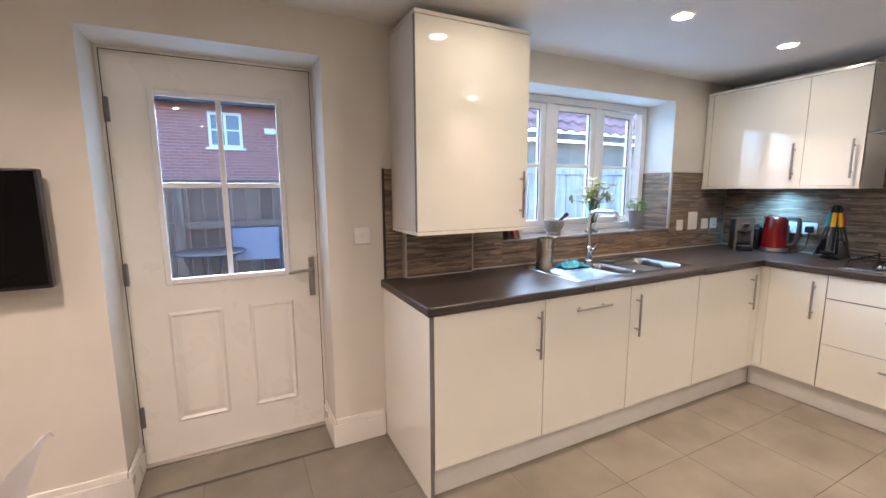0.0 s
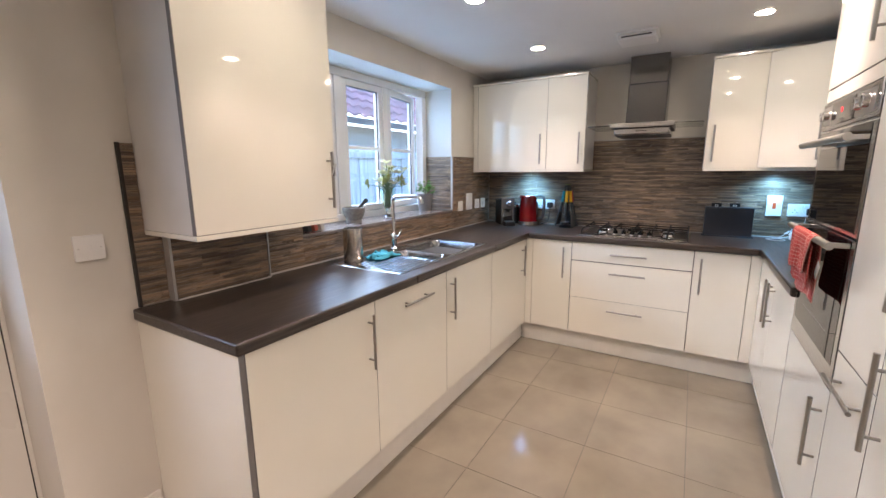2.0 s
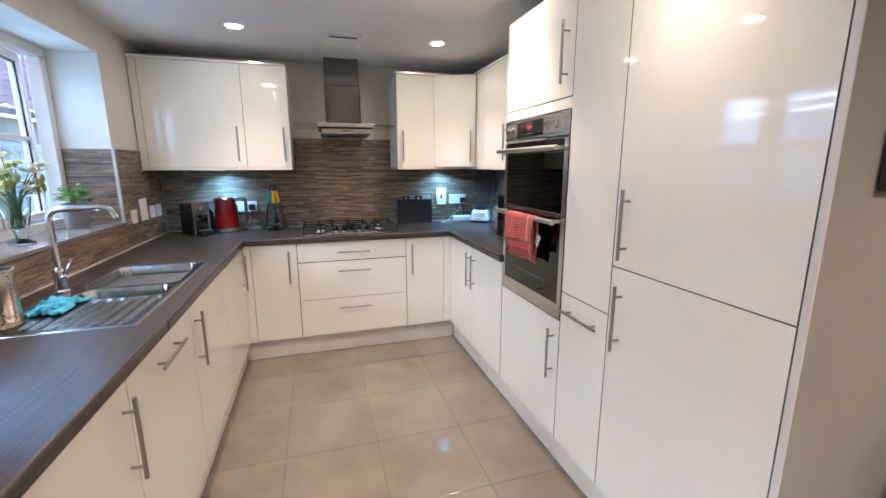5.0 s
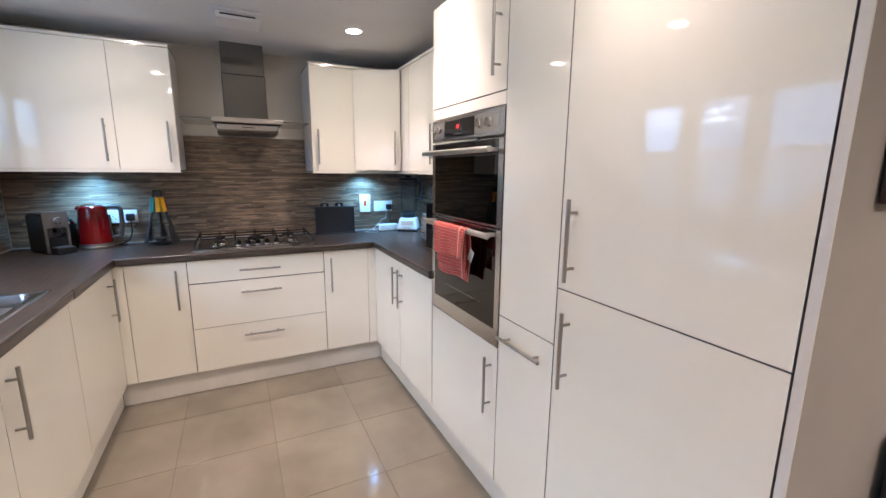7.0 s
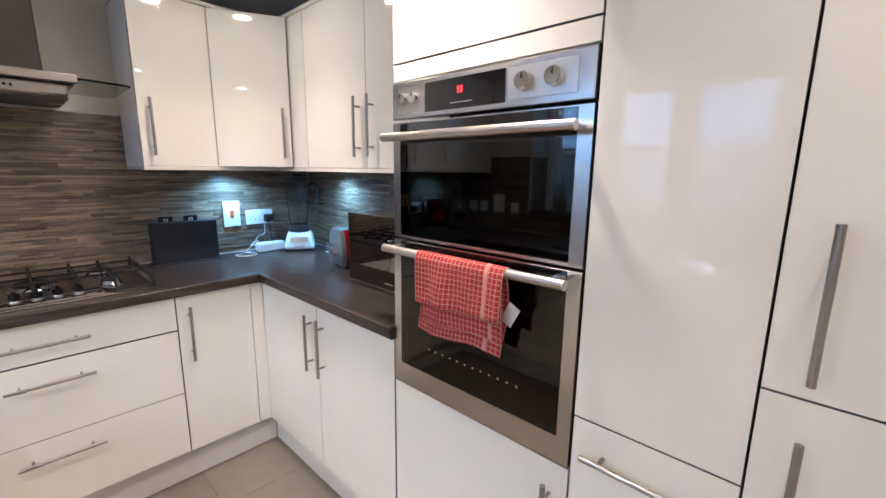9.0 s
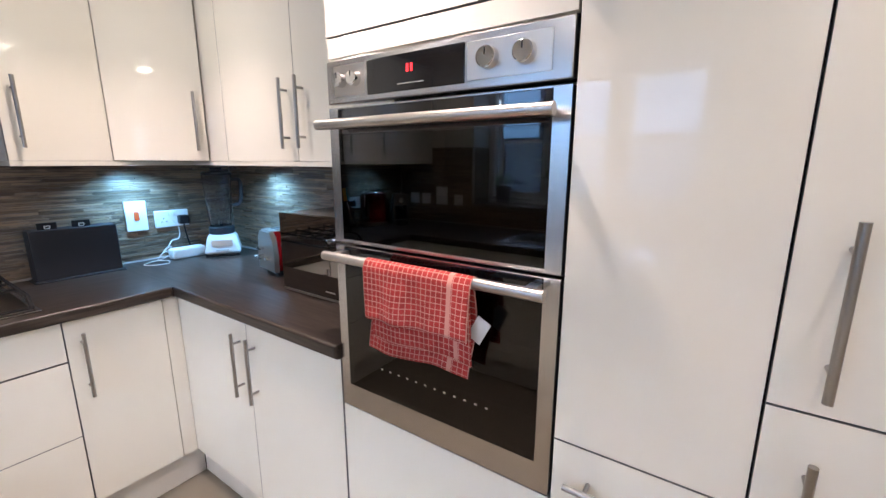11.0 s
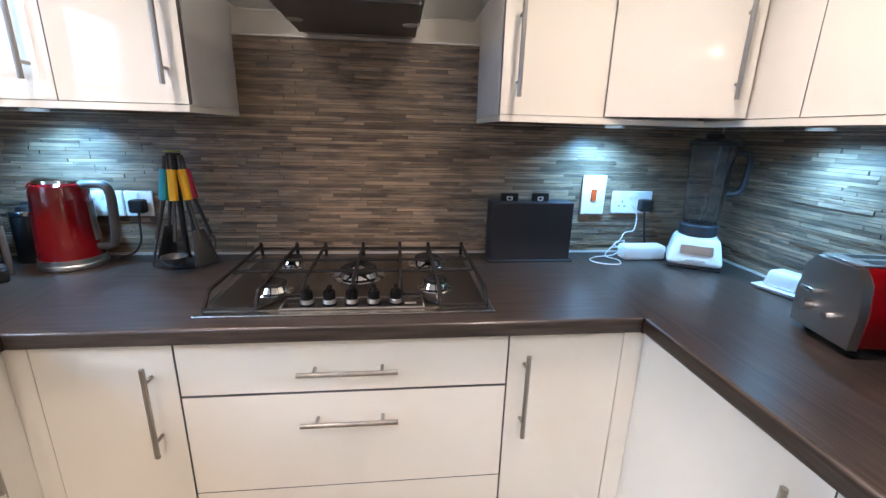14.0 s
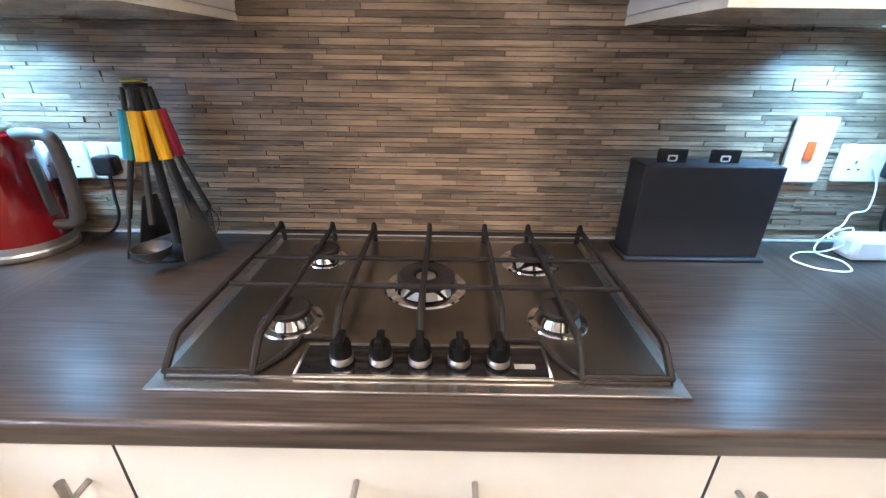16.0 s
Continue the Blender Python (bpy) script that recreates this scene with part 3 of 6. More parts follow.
def sash(x0, x1, hinge_angle=0.0, handle_side=0):
    z0, z1, b = WZ0 + 0.067, WZ1 - 0.052, 0.042
    wd = x1 - x0
    s = part("sash", boxes((0, b, 0, 0.05, z0, z1), (wd - b, wd, 0, 0.05, z0, z1), (b, wd - b, 0, 0.05, z0, z0 + b), (b, wd - b, 0, 0.05, z1 - b, z1), bevel=0.004), M_UPVC, win)
    s.matrix_basis = pose(x0, FY0 + 0.006, 0, 0, 0, hinge_angle)
    part("glazing_bar", boxes((b, wd - b, 0.012, 0.036, 1.548, 1.572), bevel=0.003), M_UPVC, s)
    part("seal", boxes((b - 0.001, b + 0.003, 0.014, 0.022, z0 + b, z1 - b), (wd - b - 0.003, wd - b + 0.001, 0.014, 0.022, z0 + b, z1 - b), (b, wd - b, 0.014, 0.022, z1 - b - 0.003, z1 - b + 0.001)), M_BLACK, s, "black rubber seal")
    for a, c in ((z0 + b, 1.5485), (1.5715, z1 - b)):
        p = part("pane", boxes((b, wd - b, 0.022, 0.026, a, c)), M_PANE, s, "clear glass pane")
        p.visible_shadow = False
    return s


sash(WX0 + 0.052, 1.953)
sash(2.027, 2.433)
sash(2.497, WX1 - 0.057, 9)
part("stay", tube(bmesh.new(), [(2.60, 2.47, 1.135), (2.75, 2.49, 1.135), (2.86, 2.53, 1.14)], 0.005), M_STEEL, win, "steel casement stay")
M_SILL = mat("sill_tile", (0.20, 0.18, 0.17), 0.13, col2=(0.15, 0.135, 0.13), scale=12, stretch=(0.5, 2, 1), bump=0.2)
solid("window_sill", boxes((WX0, WX1, WY - 0.011, FY0 + 0.002, WZ0, WZ0 + 0.018), bevel=0.002), M_SILL, "dark glazed tile window sill", "window sill")

# ---- sink, tap ----
def smooth01(a, b, x):
    t = max(0.0, min(1.0, (x - a) / (b - a)))
    return t * t * (3 - 2 * t)


def basin(x, y, x0, x1, y0, y1, depth, r=0.05, wall=0.03):
    cx, cy = (x0 + x1) / 2, (y0 + y1) / 2
    qx, qy = abs(x - cx) - (x1 - x0) / 2 + r, abs(y - cy) - (y1 - y0) / 2 + r
    d = math.hypot(max(qx, 0), max(qy, 0)) + min(max(qx, qy), 0) - r
    return -depth * smooth01(0, wall, -d)


sink = thing("sink", pose(2.01, 1.87, WT1), "stainless steel inset sink with drainer", "sink")
bm = bmesh.new()
nx, ny, sw, sh = 130, 66, 0.975, 0.465
grid = []
for i in range(nx + 1):
    row = []
    for j in range(ny + 1):
        x, y = -sw / 2 + sw * i / nx, -sh / 2 + sh * j / ny
        e = min(sw / 2 - abs(x), sh / 2 - abs(y))
        z = 0.0008 + 0.0045 * smooth01(0, 0.010, e) - 0.004 * smooth01(0.012, 0.022, e)
        z += basin(x, y, 0.055, 0.455, -0.195, 0.165, 0.155)
        z += basin(x, y, -0.125, 0.03, -0.195, 0.13, 0.10)
        flat = smooth01(-0.465, -0.45, x) * (1 - smooth01(-0.15, -0.135, x)) * smooth01(-0.205, -0.19, y) * (1 - smooth01(0.10, 0.12, y))
        z += flat * (-0.004 + 0.0032 * math.sin(y * 2 * math.pi / 0.042 + 1) * smooth01(-0.45, -0.40, x))
        row.append(bm.verts.new((x, y, z)))
    grid.append(row)
for i in range(nx):
    for j in range(ny):
        bm.faces.new((grid[i][j], grid[i + 1][j], grid[i + 1][j + 1], grid[i][j + 1]))
part("bowl", bm, M_SINK, sink, "stainless steel bowls and ribbed drainer")
for x, z in ((0.255, -0.1535), (-0.048, -0.0985)):
    part("waste", lathe(bmesh.new(), [(0.0, 0.001), (0.028, 0.001), (0.034, 0.003), (0.04, 0.001), (0.041, 0.0)], (x, -0.01, z)), M_CHROME, sink, "chrome waste strainer")
tap = thing("tap", pose(2.035, 2.075, WT1 + 0.002), "tall chrome mixer tap with swan neck spout", "tap")
part("base", lathe(bmesh.new(), [(0.027, 0), (0.027, 0.006), (0.022, 0.012), (0.020, 0.05), (0.022, 0.06), (0.022, 0.085), (0.016, 0.10), (0.013, 0.105), (0, 0.105)]), M_CHROME, tap)
part("spout", tube(bmesh.new(), bend([(0, 0, 0.10), (0, 0, 0.2), (0, 0, 0.295), (0, -0.012, 0.325), (0, -0.045, 0.336), (0, -0.12, 0.338), (0, -0.18, 0.337), (0, -0.21, 0.326), (0, -0.225, 0.295)], 6), 0.0115, 14), M_CHROME, tap)
part("lever", tube(bmesh.new(), bend([(0.018, 0, 0.072), (0.035, -0.004, 0.075), (0.055, -0.01, 0.095), (0.066, -0.014, 0.12)]), 0.006), M_CHROME, tap)

# ---- hob ----
HY0, HY1, HBX0, HBX1 = 0.450, 1.190, 3.176, 3.690
M_HOB = mat("dark_steel_hob", (0.25, 0.225, 0.195), 0.30, 1.0, col2=(0.265, 0.24, 0.21), scale=20, stretch=(0.3, 3, 1), rvar=0.04)
M_KNOB = mat("matt_black_knob", (0.004, 0.004, 0.004), 0.5)
M_KNOB.node_tree.nodes["Principled BSDF"].inputs["Specular IOR Level"].default_value = 0.12
M_IRON = mat("cast_iron", (0.010, 0.009, 0.009), 0.6, bump=0.4, bscale=250)
M_IRON.node_tree.nodes["Principled BSDF"].inputs["Specular IOR Level"].default_value = 0.25
hob = thing("gas_hob", pose(0, 0, WT1), "five burner stainless steel gas hob in the worktop", "hob")
part("plate", boxes((HBX0, HBX1, HY0, HY1, 0.0005, 0.006), bevel=0.003), M_STEEL_H, hob, "brushed steel rim plate")
part("tray", boxes((HBX0 + 0.026, HBX1 - 0.014, HY0 + 0.018, HY1 - 0.018, 0.0062, 0.0085), bevel=0.001), M_HOB, hob, "dark steel burner tray")
part("control_panel", boxes((3.204, 3.270, 0.635, 0.990, 0.0088, 0.0105), bevel=0.0008), M_BGLASS, hob, "black glass control strip")
part("panel_frame", boxes((3.200, 3.204, 0.631, 0.994, 0.0086, 0.012), (3.270, 3.274, 0.631, 0.994, 0.0086, 0.012), (3.204, 3.270, 0.631, 0.635, 0.0086, 0.012), (3.204, 3.270, 0.990, 0.994, 0.0086, 0.012)), M_STEEL, hob)
part("logo_bar", boxes((3.222, 3.232, 0.652, 0.682, 0.0106, 0.0110)), M_TRIM, hob, "small pale maker's mark")
for k in range(5):
    y = 0.931 - 0.0565 * k
    kb = part("knob", lathe(bmesh.new(), [(0.0185, 0.0108), (0.0185, 0.013), (0.0158, 0.0135), (0.0156, 0.024), (0.0150, 0.044), (0.0135, 0.047), (0, 0.0475)], (3.231, y, 0)), M_KNOB, hob, "black control knob with steel ring")
    part("ring", lathe(bmesh.new(), [(0.0160, 0.0140), (0.0168, 0.0150), (0.0167, 0.0240), (0.0158, 0.0255)], (3.231, y, 0)), M_STEEL, kb)
    part("grip", boxes((3.215, 3.247, y - 0.0055, y + 0.0055, 0.0465, 0.058), bevel=0.002), M_KNOB, kb)
for x, y, r in ((3.335, 1.04, 0.034), (3.345, 0.592, 0.033), (3.455, 0.820, 0.052), (3.57, 1.044, 0.030), (3.57, 0.600, 0.042)):
    b = part("burner", lathe(bmesh.new(), [(r * 1.55, 0.0086), (r * 1.5, 0.011), (r * 1.2, 0.013), (r * 1.12, 0.018), (r * 1.02, 0.024), (r * 0.98, 0.027), (0, 0.027)], (x, y, 0)), M_CHROME, hob, "polished burner ring")
    part("cap", lathe(bmesh.new(), [(r * 0.95, 0.0272), (r * 1.0, 0.029), (r * 1.0, 0.034), (r * 0.88, 0.038), (0, 0.0395)] if r < 0.048 else [(r * 0.42, 0.0272), (r * 0.44, 0.036), (r * 0.55, 0.039), (r * 0.96, 0.039), (r * 1.06, 0.035), (r * 1.05, 0.0272)], (x, y, 0)), M_IRON, b, "black burner cap")
    if r > 0.048:
        part("inner_cap", lathe(bmesh.new(), [(r * 0.36, 0.0272), (r * 0.36, 0.033), (r * 0.25, 0.036), (0, 0.037)], (x, y, 0)), M_STEEL, b)
TOPZ = 0.047
for y, foot in ((1.172, 3.206), (1.051, 3.206), (0.953, 3.282), (0.822, 3.282), (0.692, 3.282), (0.590, 3.206), (0.468, 3.206)):
    knee = foot + 0.035
    part("grate_bar", tube(bmesh.new(), [(3.672, y, 0.009), (3.668, y, TOPZ), (3.664, y, TOPZ + 0.008), (3.652, y, TOPZ), (knee + 0.01, y, TOPZ), (knee, y, TOPZ - 0.003), (foot, y, 0.014), (foot, y, 0.009)], 0.0058, 8), M_IRON, hob, "black cast iron grate bar")
for x in (3.395, 3.505, 3.640):
    part("grate_bar", tube(bmesh.new(), [(x, 1.172, TOPZ - 0.003), (x, 0.468, TOPZ - 0.003)], 0.005, 8), M_IRON, hob, "black cast iron grate bar")
for a, b in ((1.176, 1.047), (0.594, 0.464)):
    part("grate_foot", tube(bmesh.new(), [(3.205, a, 0.013), (3.205, b, 0.013)], 0.0045, 8), M_IRON, hob, "black cast iron grate foot")
for y in (1.051, 0.590):
    s = -1 if y > 0.8 else 1
    part("grate_foot", tube(bmesh.new(), [(3.205, y, 0.013), (3.24, y + s * 0.03, 0.013), (3.285, y + s * 0.045, 0.014), (3.285, y + s * 0.098, 0.014)], 0.0045, 8), M_IRON, hob, "black cast iron grate foot")

# ---- cooker hood ----
M_HGLASS = glass("hood_glass", (0.66, 0.69, 0.68))
hood = thing("cooker_hood", pose(HX - 0.002, 0.82, 1.64), "stainless steel chimney hood with curved glass canopy", "cooker hood")


def chimney(half, z0, z1, depth0, depth1, rows_n=1):
    """A flue cover against the wall; its front sweeps outwards towards the foot."""
    bm = bmesh.new()
    rows = []
    for k in range(rows_n + 1):
        f = k / rows_n
        d = depth1 + (depth0 - depth1) * (1 - f) ** 1.8 + 0.0001 * (1 - f)
        rows.append([bm.verts.new((x, y, z0 + (z1 - z0) * f)) for x, y in ((0, -half), (-d + 0.006, -half), (-d, -half + 0.006), (-d, half - 0.006), (-d + 0.006, half), (0, half))])
    for lo, hi in zip(rows, rows[1:]):
        for k in range(5):
            bm.faces.new((lo[k], lo[k + 1], hi[k + 1], hi[k]))
    bm.faces.new(rows[-1])
    bm.faces.new(rows[0][::-1])
    return bm


part("lower_chimney", chimney(0.134, 0.083, 0.388, 0.262, 0.208, 16), M_STEEL_V, hood, "polished steel flue cover sweeping outwards")
part("seam", chimney(0.127, 0.3885, 0.3935, 0.204, 0.204), M_GAP, hood, "dark seam")
part("upper_chimney", chimney(0.130, 0.394, CEIL - 1.641, 0.208, 0.208), M_STEEL_V, hood)
bm = bmesh.new()
HALF = 0.378
outline = [(0, -HALF), (-0.395, -HALF)] + [(-0.395 - 0.050 * math.cos(a), HALF * math.sin(a)) for a in (math.pi * (k / 20 - 0.5) for k in range(1, 20))] + [(-0.395, HALF), (0, HALF)]
rows = [[bm.verts.new((x, y, z)) for x, y in outline] for z in (0.073, 0.081)]
for k in range(len(outline)):
    j = (k + 1) % len(outline)
    bm.faces.new((rows[0][k], rows[0][j], rows[1][j], rows[1][k]))
bm.faces.new(rows[1])
bm.faces.new(rows[0][::-1])
part("canopy", bm, M_HGLASS, hood, "smoked glass canopy").visible_shadow = False
part("body", boxes((-0.452, -0.002, -0.178, 0.178, 0.008, 0.050), bevel=0.008), M_STEEL_H, hood)
part("neck", boxes((-0.440, -0.002, -0.196, 0.196, 0.0502, 0.0725)), M_BLACK, hood, "dark recess under the canopy")
part("front_bar", boxes((-0.476, -0.4465, -0.205, 0.205, 0.056, 0.086), bevel=0.004), M_STEEL, hood, "polished front bar")
for k in range(5):
    part("button", rod(bmesh.new(), (-0.4522, -0.030 + 0.015 * k, 0.030), (-0.455, -0.030 + 0.015 * k, 0.030), 0.0045, seg=12), M_BLACK, hood, "small black button")
M_MESH = mat("filter_mesh", (0.20, 0.20, 0.20), 0.45, 1.0, bump=0.8, bscale=400)
part("filter", boxes((-0.42, -0.06, -0.18, 0.18, 0.004, 0.0078)), M_MESH, hood, "grey metal grease filter")
for y in (0.16, -0.16):
    part("lamp_lens", lathe(bmesh.new(), [(0.0, 0.003), (0.022, 0.003), (0.027, 0.0075)], (-0.215, y, 0)), M_TRIM, hood, "unlit hood lamp")
for y, z in ((1.745, 0), (-0.03, 0)):
    cl = thing("cabinet_light", pose(3.60, y, UZ0 - 0.019), "small lit cabinet light under a wall cabinet", "cabinet light", "cabinet lights")
    part("rim", lathe(bmesh.new(), [(0.026, 0), (0.026, -0.003), (0.031, -0.003), (0.033, 0)], seg=20), M_STEEL, cl)
    part("lens", lathe(bmesh.new(), [(0.026, -0.002), (0, -0.002)], seg=20), M_LED, cl, "cool glowing lens")
cl = copy_thing(cl, pose(3.25, -0.42, UZ0 - 0.019))
vent = thing("ceiling_vent", pose(2.98, 0.845, CEIL), "white plastic extractor grille on the ceiling", "vent", "")
bm = boxes((-0.11, 0.11, -0.12, 0.12, -0.012, -0.0005), bevel=0.005)
part("frame", bm, M_PLASTIC, vent)
part("cover", boxes((-0.092, 0.098, -0.108, 0.108, -0.046, -0.013), bevel=0.010), M_PLASTIC, vent)
part("slot", boxes((-0.0935, -0.088, -0.085, 0.085, -0.033, -0.025), bevel=0.001), M_BLACK, vent, "dark air slot")

# ---- double oven ----
M_OGLASS = glass("oven_glass", (0.035, 0.035, 0.037), 0.0, 1.50)
oven = thing("double_oven", pose(OV0 + 0.003, FRONT_R, OZ0), "stainless steel built-in double oven with black glass doors", "oven")
ow = OV1 - OV0 - 0.006


def ou(x):
    return x - OV0 - 0.003


for z0, z1, nm in ((0.03, 0.455, "lower_cavity"), (0.475, 0.785, "upper_cavity")):
    part(nm, boxes((0.012, 0.03, -0.46, -0.022, z0, z1), (ow - 0.03, ow - 0.012, -0.46, -0.022, z0, z1), (0.03, ow - 0.03, -0.46, -0.022, z0, z0 + 0.02), (0.03, ow - 0.03, -0.46, -0.022, z1 - 0.02, z1), (0.03, ow - 0.03, -0.48, -0.46, z0, z1)), M_BLACK, oven, "black enamel cavity")
M_WIRE = mat("rack_wire", (0.7, 0.7, 0.7), 0.25, 1.0)
for z in (0.135, 0.29, 0.60):
    bm = bmesh.new()
    for y in (-0.05, -0.42):
        rod(bm, (0.04, y, z), (ow - 0.04, y, z), 0.003, seg=6)
    for k in range(24):
        u = 0.05 + (ow - 0.10) * k / 23
        rod(bm, (u, -0.05, z), (u, -0.42, z), 0.0014, seg=5)
    part("rack", bm, M_WIRE, oven, "chromed wire shelf")
part("control_panel", boxes((0, ow, -0.02, 0.004, 0.806, 0.905), bevel=0.003), M_STEEL_H, oven, "brushed steel control panel")
part("display", boxes((ou(1.765), ou(2.020), 0.0042, 0.0062, 0.819, 0.892), bevel=0.001), M_BGLASS, oven, "black display window")
for u0, u1 in ((ou(1.592), ou(1.758)), (ou(2.026), ou(2.128))):
    part("dial_plate", boxes((u0, u1, 0.0042, 0.0058, 0.822, 0.890), bevel=0.0008), M_STEEL, oven)
M_RED = glow("red_digits", (1.0, 0.02, 0.03), 0.25)
for k in range(2):
    part("digit", boxes((ou(1.889 + 0.011 * k), ou(1.895 + 0.011 * k), 0.0063, 0.0067, 0.855, 0.871)), M_RED, oven, "red clock digit")
part("grip_line", boxes((ou(1.86), ou(1.93), 0.0063, 0.0072, 0.832, 0.834)), M_STEEL, oven)
for x, r in ((2.100, 0.0165), (2.055, 0.0165), (1.712, 0.0205), (1.640, 0.0205)):
    part("knob", rod(rod(bmesh.new(), (ou(x), 0.005, 0.857), (ou(x), 0.022, 0.857), r, r * 0.93, 24), (ou(x), 0.022, 0.857), (ou(x), 0.0235, 0.857), r * 0.88, r * 0.8, 24), M_CHROME, oven, "round steel control knob")
    part("knob_mark", boxes((ou(x) - 0.0012, ou(x) + 0.0012, 0.0236, 0.0242, 0.860, 0.872)), M_BLACK, oven)


def oven_door(z0, z1, gz0, gz1, hz, name):
    g0, g1 = ou(1.588), ou(2.124)
    bm = bmesh.new()
    outer, inner = ((0, z0), (ow, z0), (ow, z1), (0, z1)), ((g0, gz0), (g1, gz0), (g1, z1 - 0.003), (g0, z1 - 0.003))
    loops = [[bm.verts.new((u, y, z)) for u, z in ring] for ring, y in ((outer, -0.02), (outer, 0.002), (inner, 0.002), (inner, -0.02))]
    for p_, q_ in zip(loops, loops[1:] + loops[:1]):
        for k in range(4):
            bm.faces.new((p_[k], p_[(k + 1) % 4], q_[(k + 1) % 4], q_[k]))
    d = part(name, bm, M_STEEL_H, oven, "steel framed oven door", smooth=False)
    part("glass", boxes((g0 + 0.0005, g1 - 0.0005, -0.010, 0.0028, gz0 + 0.0005, gz1)), M_OGLASS, d, "dark tinted glass")
    part("top_band", boxes((g0 + 0.001, g1 - 0.001, -0.011, 0.0032, gz1 + 0.0005, z1 - 0.0035), bevel=0.001), M_BGLASS, d)
    part("handle", rod(bmesh.new(), (ou(1.566), 0.055, hz), (ou(2.138), 0.055, hz), 0.0115, seg=20), M_STEEL, d, "round steel rail handle")
    for u in (ou(1.60), ou(2.115)):
        part("bracket", boxes((u - 0.011, u + 0.011, 0.003, 0.055, hz - 0.007, hz + 0.007), bevel=0.002), M_STEEL, d)
    return d


oven_door(0.470, 0.798, 0.478, 0.735, 1.488 - OZ0, "upper_door")
lower = oven_door(0.004, 0.462, 0.070, 0.425, 1.176 - OZ0, "lower_door")
# pale dots added on the glass stand for the rack edge seen through it
for k in range(12):
    part("rack_dot", boxes((ou(1.70) + 0.0275 * k - 0.003, ou(1.70) + 0.0275 * k + 0.003, 0.0029, 0.0033, 0.148, 0.152)), M_TRIM, lower, "pale dot standing for the rack edge inside")

# ---- towel ----
M_TOWEL = mat("towel_cloth", (0.40, 0.028, 0.026), 0.9, col2=(0.27, 0.018, 0.017), scale=40, bump=0.8, bscale=500)
tn, tl = M_TOWEL.node_tree.nodes, M_TOWEL.node_tree.links
principled = tn["Principled BSDF"]
base_link = principled.inputs["Base Color"].links[0].from_socket
tcoord, sep = tn.new("ShaderNodeTexCoord"), tn.new("ShaderNodeSeparateXYZ")
tl.new(tcoord.outputs["UV"], sep.inputs[0])


def lines_node(socket, pitch, width):
    div = tn.new("ShaderNodeMath")
    div.operation = "MULTIPLY"
    div.inputs[1].default_value = 1 / pitch
    fr = tn.new("ShaderNodeMath")
    fr.operation = "FRACT"
    lt = tn.new("ShaderNodeMath")
    lt.operation = "LESS_THAN"
    lt.inputs[1].default_value = width
    tl.new(socket, div.inputs[0])
    tl.new(div.outputs[0], fr.inputs[0])
    tl.new(fr.outputs[0], lt.inputs[0])
    return lt.outputs[0]


grid_max = tn.new("ShaderNodeMath")
grid_max.operation = "MAXIMUM"
tl.new(lines_node(sep.outputs[0], 0.0128, 0.13), grid_max.inputs[0])
tl.new(lines_node(sep.outputs[1], 0.0128, 0.13), grid_max.inputs[1])
stripe_a, stripe_b, stripe = tn.new("ShaderNodeMath"), tn.new("ShaderNodeMath"), tn.new("ShaderNodeMath")
stripe_a.operation, stripe_b.operation, stripe.operation = "SUBTRACT", "ABSOLUTE", "LESS_THAN"
stripe_a.inputs[1].default_value = 0.047
stripe.inputs[1].default_value = 0.0055
tl.new(sep.outputs[0], stripe_a.inputs[0])
tl.new(stripe_a.outputs[0], stripe_b.inputs[0])
tl.new(stripe_b.outputs[0], stripe.inputs[0])
both = tn.new("ShaderNodeMath")
both.operation = "MAXIMUM"
tl.new(grid_max.outputs[0], both.inputs[0])
tl.new(stripe.outputs[0], both.inputs[1])
weave = tn.new("ShaderNodeMix")
weave.data_type = "RGBA"
weave.inputs["B"].default_value = (0.56, 0.27, 0.23, 1)
tl.new(base_link, weave.inputs["A"])
tl.new(both.outputs[0], weave.inputs["Factor"])
tl.new(weave.outputs["Result"], principled.inputs["Base Color"])


def cloth_sheet(rows):
    """A sheet with thickness from rows of points; UV in metres."""
    bm = bmesh.new()
    uv = bm.loops.layers.uv.new("UVMap")
    vs = [[bm.verts.new(p) for p, _ in r] for r in rows]
    for i in range(len(rows) - 1):
        for j in range(len(rows[0]) - 1):
            f = bm.faces.new((vs[i][j], vs[i][j + 1], vs[i + 1][j + 1], vs[i + 1][j]))
            for loop, (a, b) in zip(f.loops, ((i, j), (i, j + 1), (i + 1, j + 1), (i + 1, j))):
                loop[uv].uv = rows[a][b][1]
    return bm


towel = thing("tea_towel", pose(1.705, FRONT_R + 0.055, 1.176), "red and white checked tea towel over the oven rail", "towel")
rows, R = [], 0.0145
for j in range(41):
    s = j * 0.0095 - 0.215        # along the drop: back, over the rail, front
    row = []
    for i in range(41):
        u = 0.283 * i / 40
        sway = 0.006 * math.sin(u * 38 + 0.6) + 0.004 * math.sin(u * 71 + s * 9)
        if s < 0:
            p = (u + 0.012 + 0.01 * math.sin(s * 20), -R - 0.002 + 0.25 * sway, s + 0.006 * math.sin(u * 22))
        elif s < math.pi * R:
            a = s / R
            p = (u, -R * math.cos(a), R * math.sin(a))
        else:
            d = s - math.pi * R
            p = (u + 0.015 * d / 0.25 * math.sin(u * 12), R + 0.003 + d * 0.03 + sway * min(1, d / 0.08), -d + 0.012 * math.sin(u * 11 + 2) * d / 0.25)
        row.append((p, (u, s + 0.3)))
    rows.append(row)
sheet = part("cloth", cloth_sheet(rows), M_TOWEL, towel)
thick = sheet.modifiers.new("thickness", "SOLIDIFY")
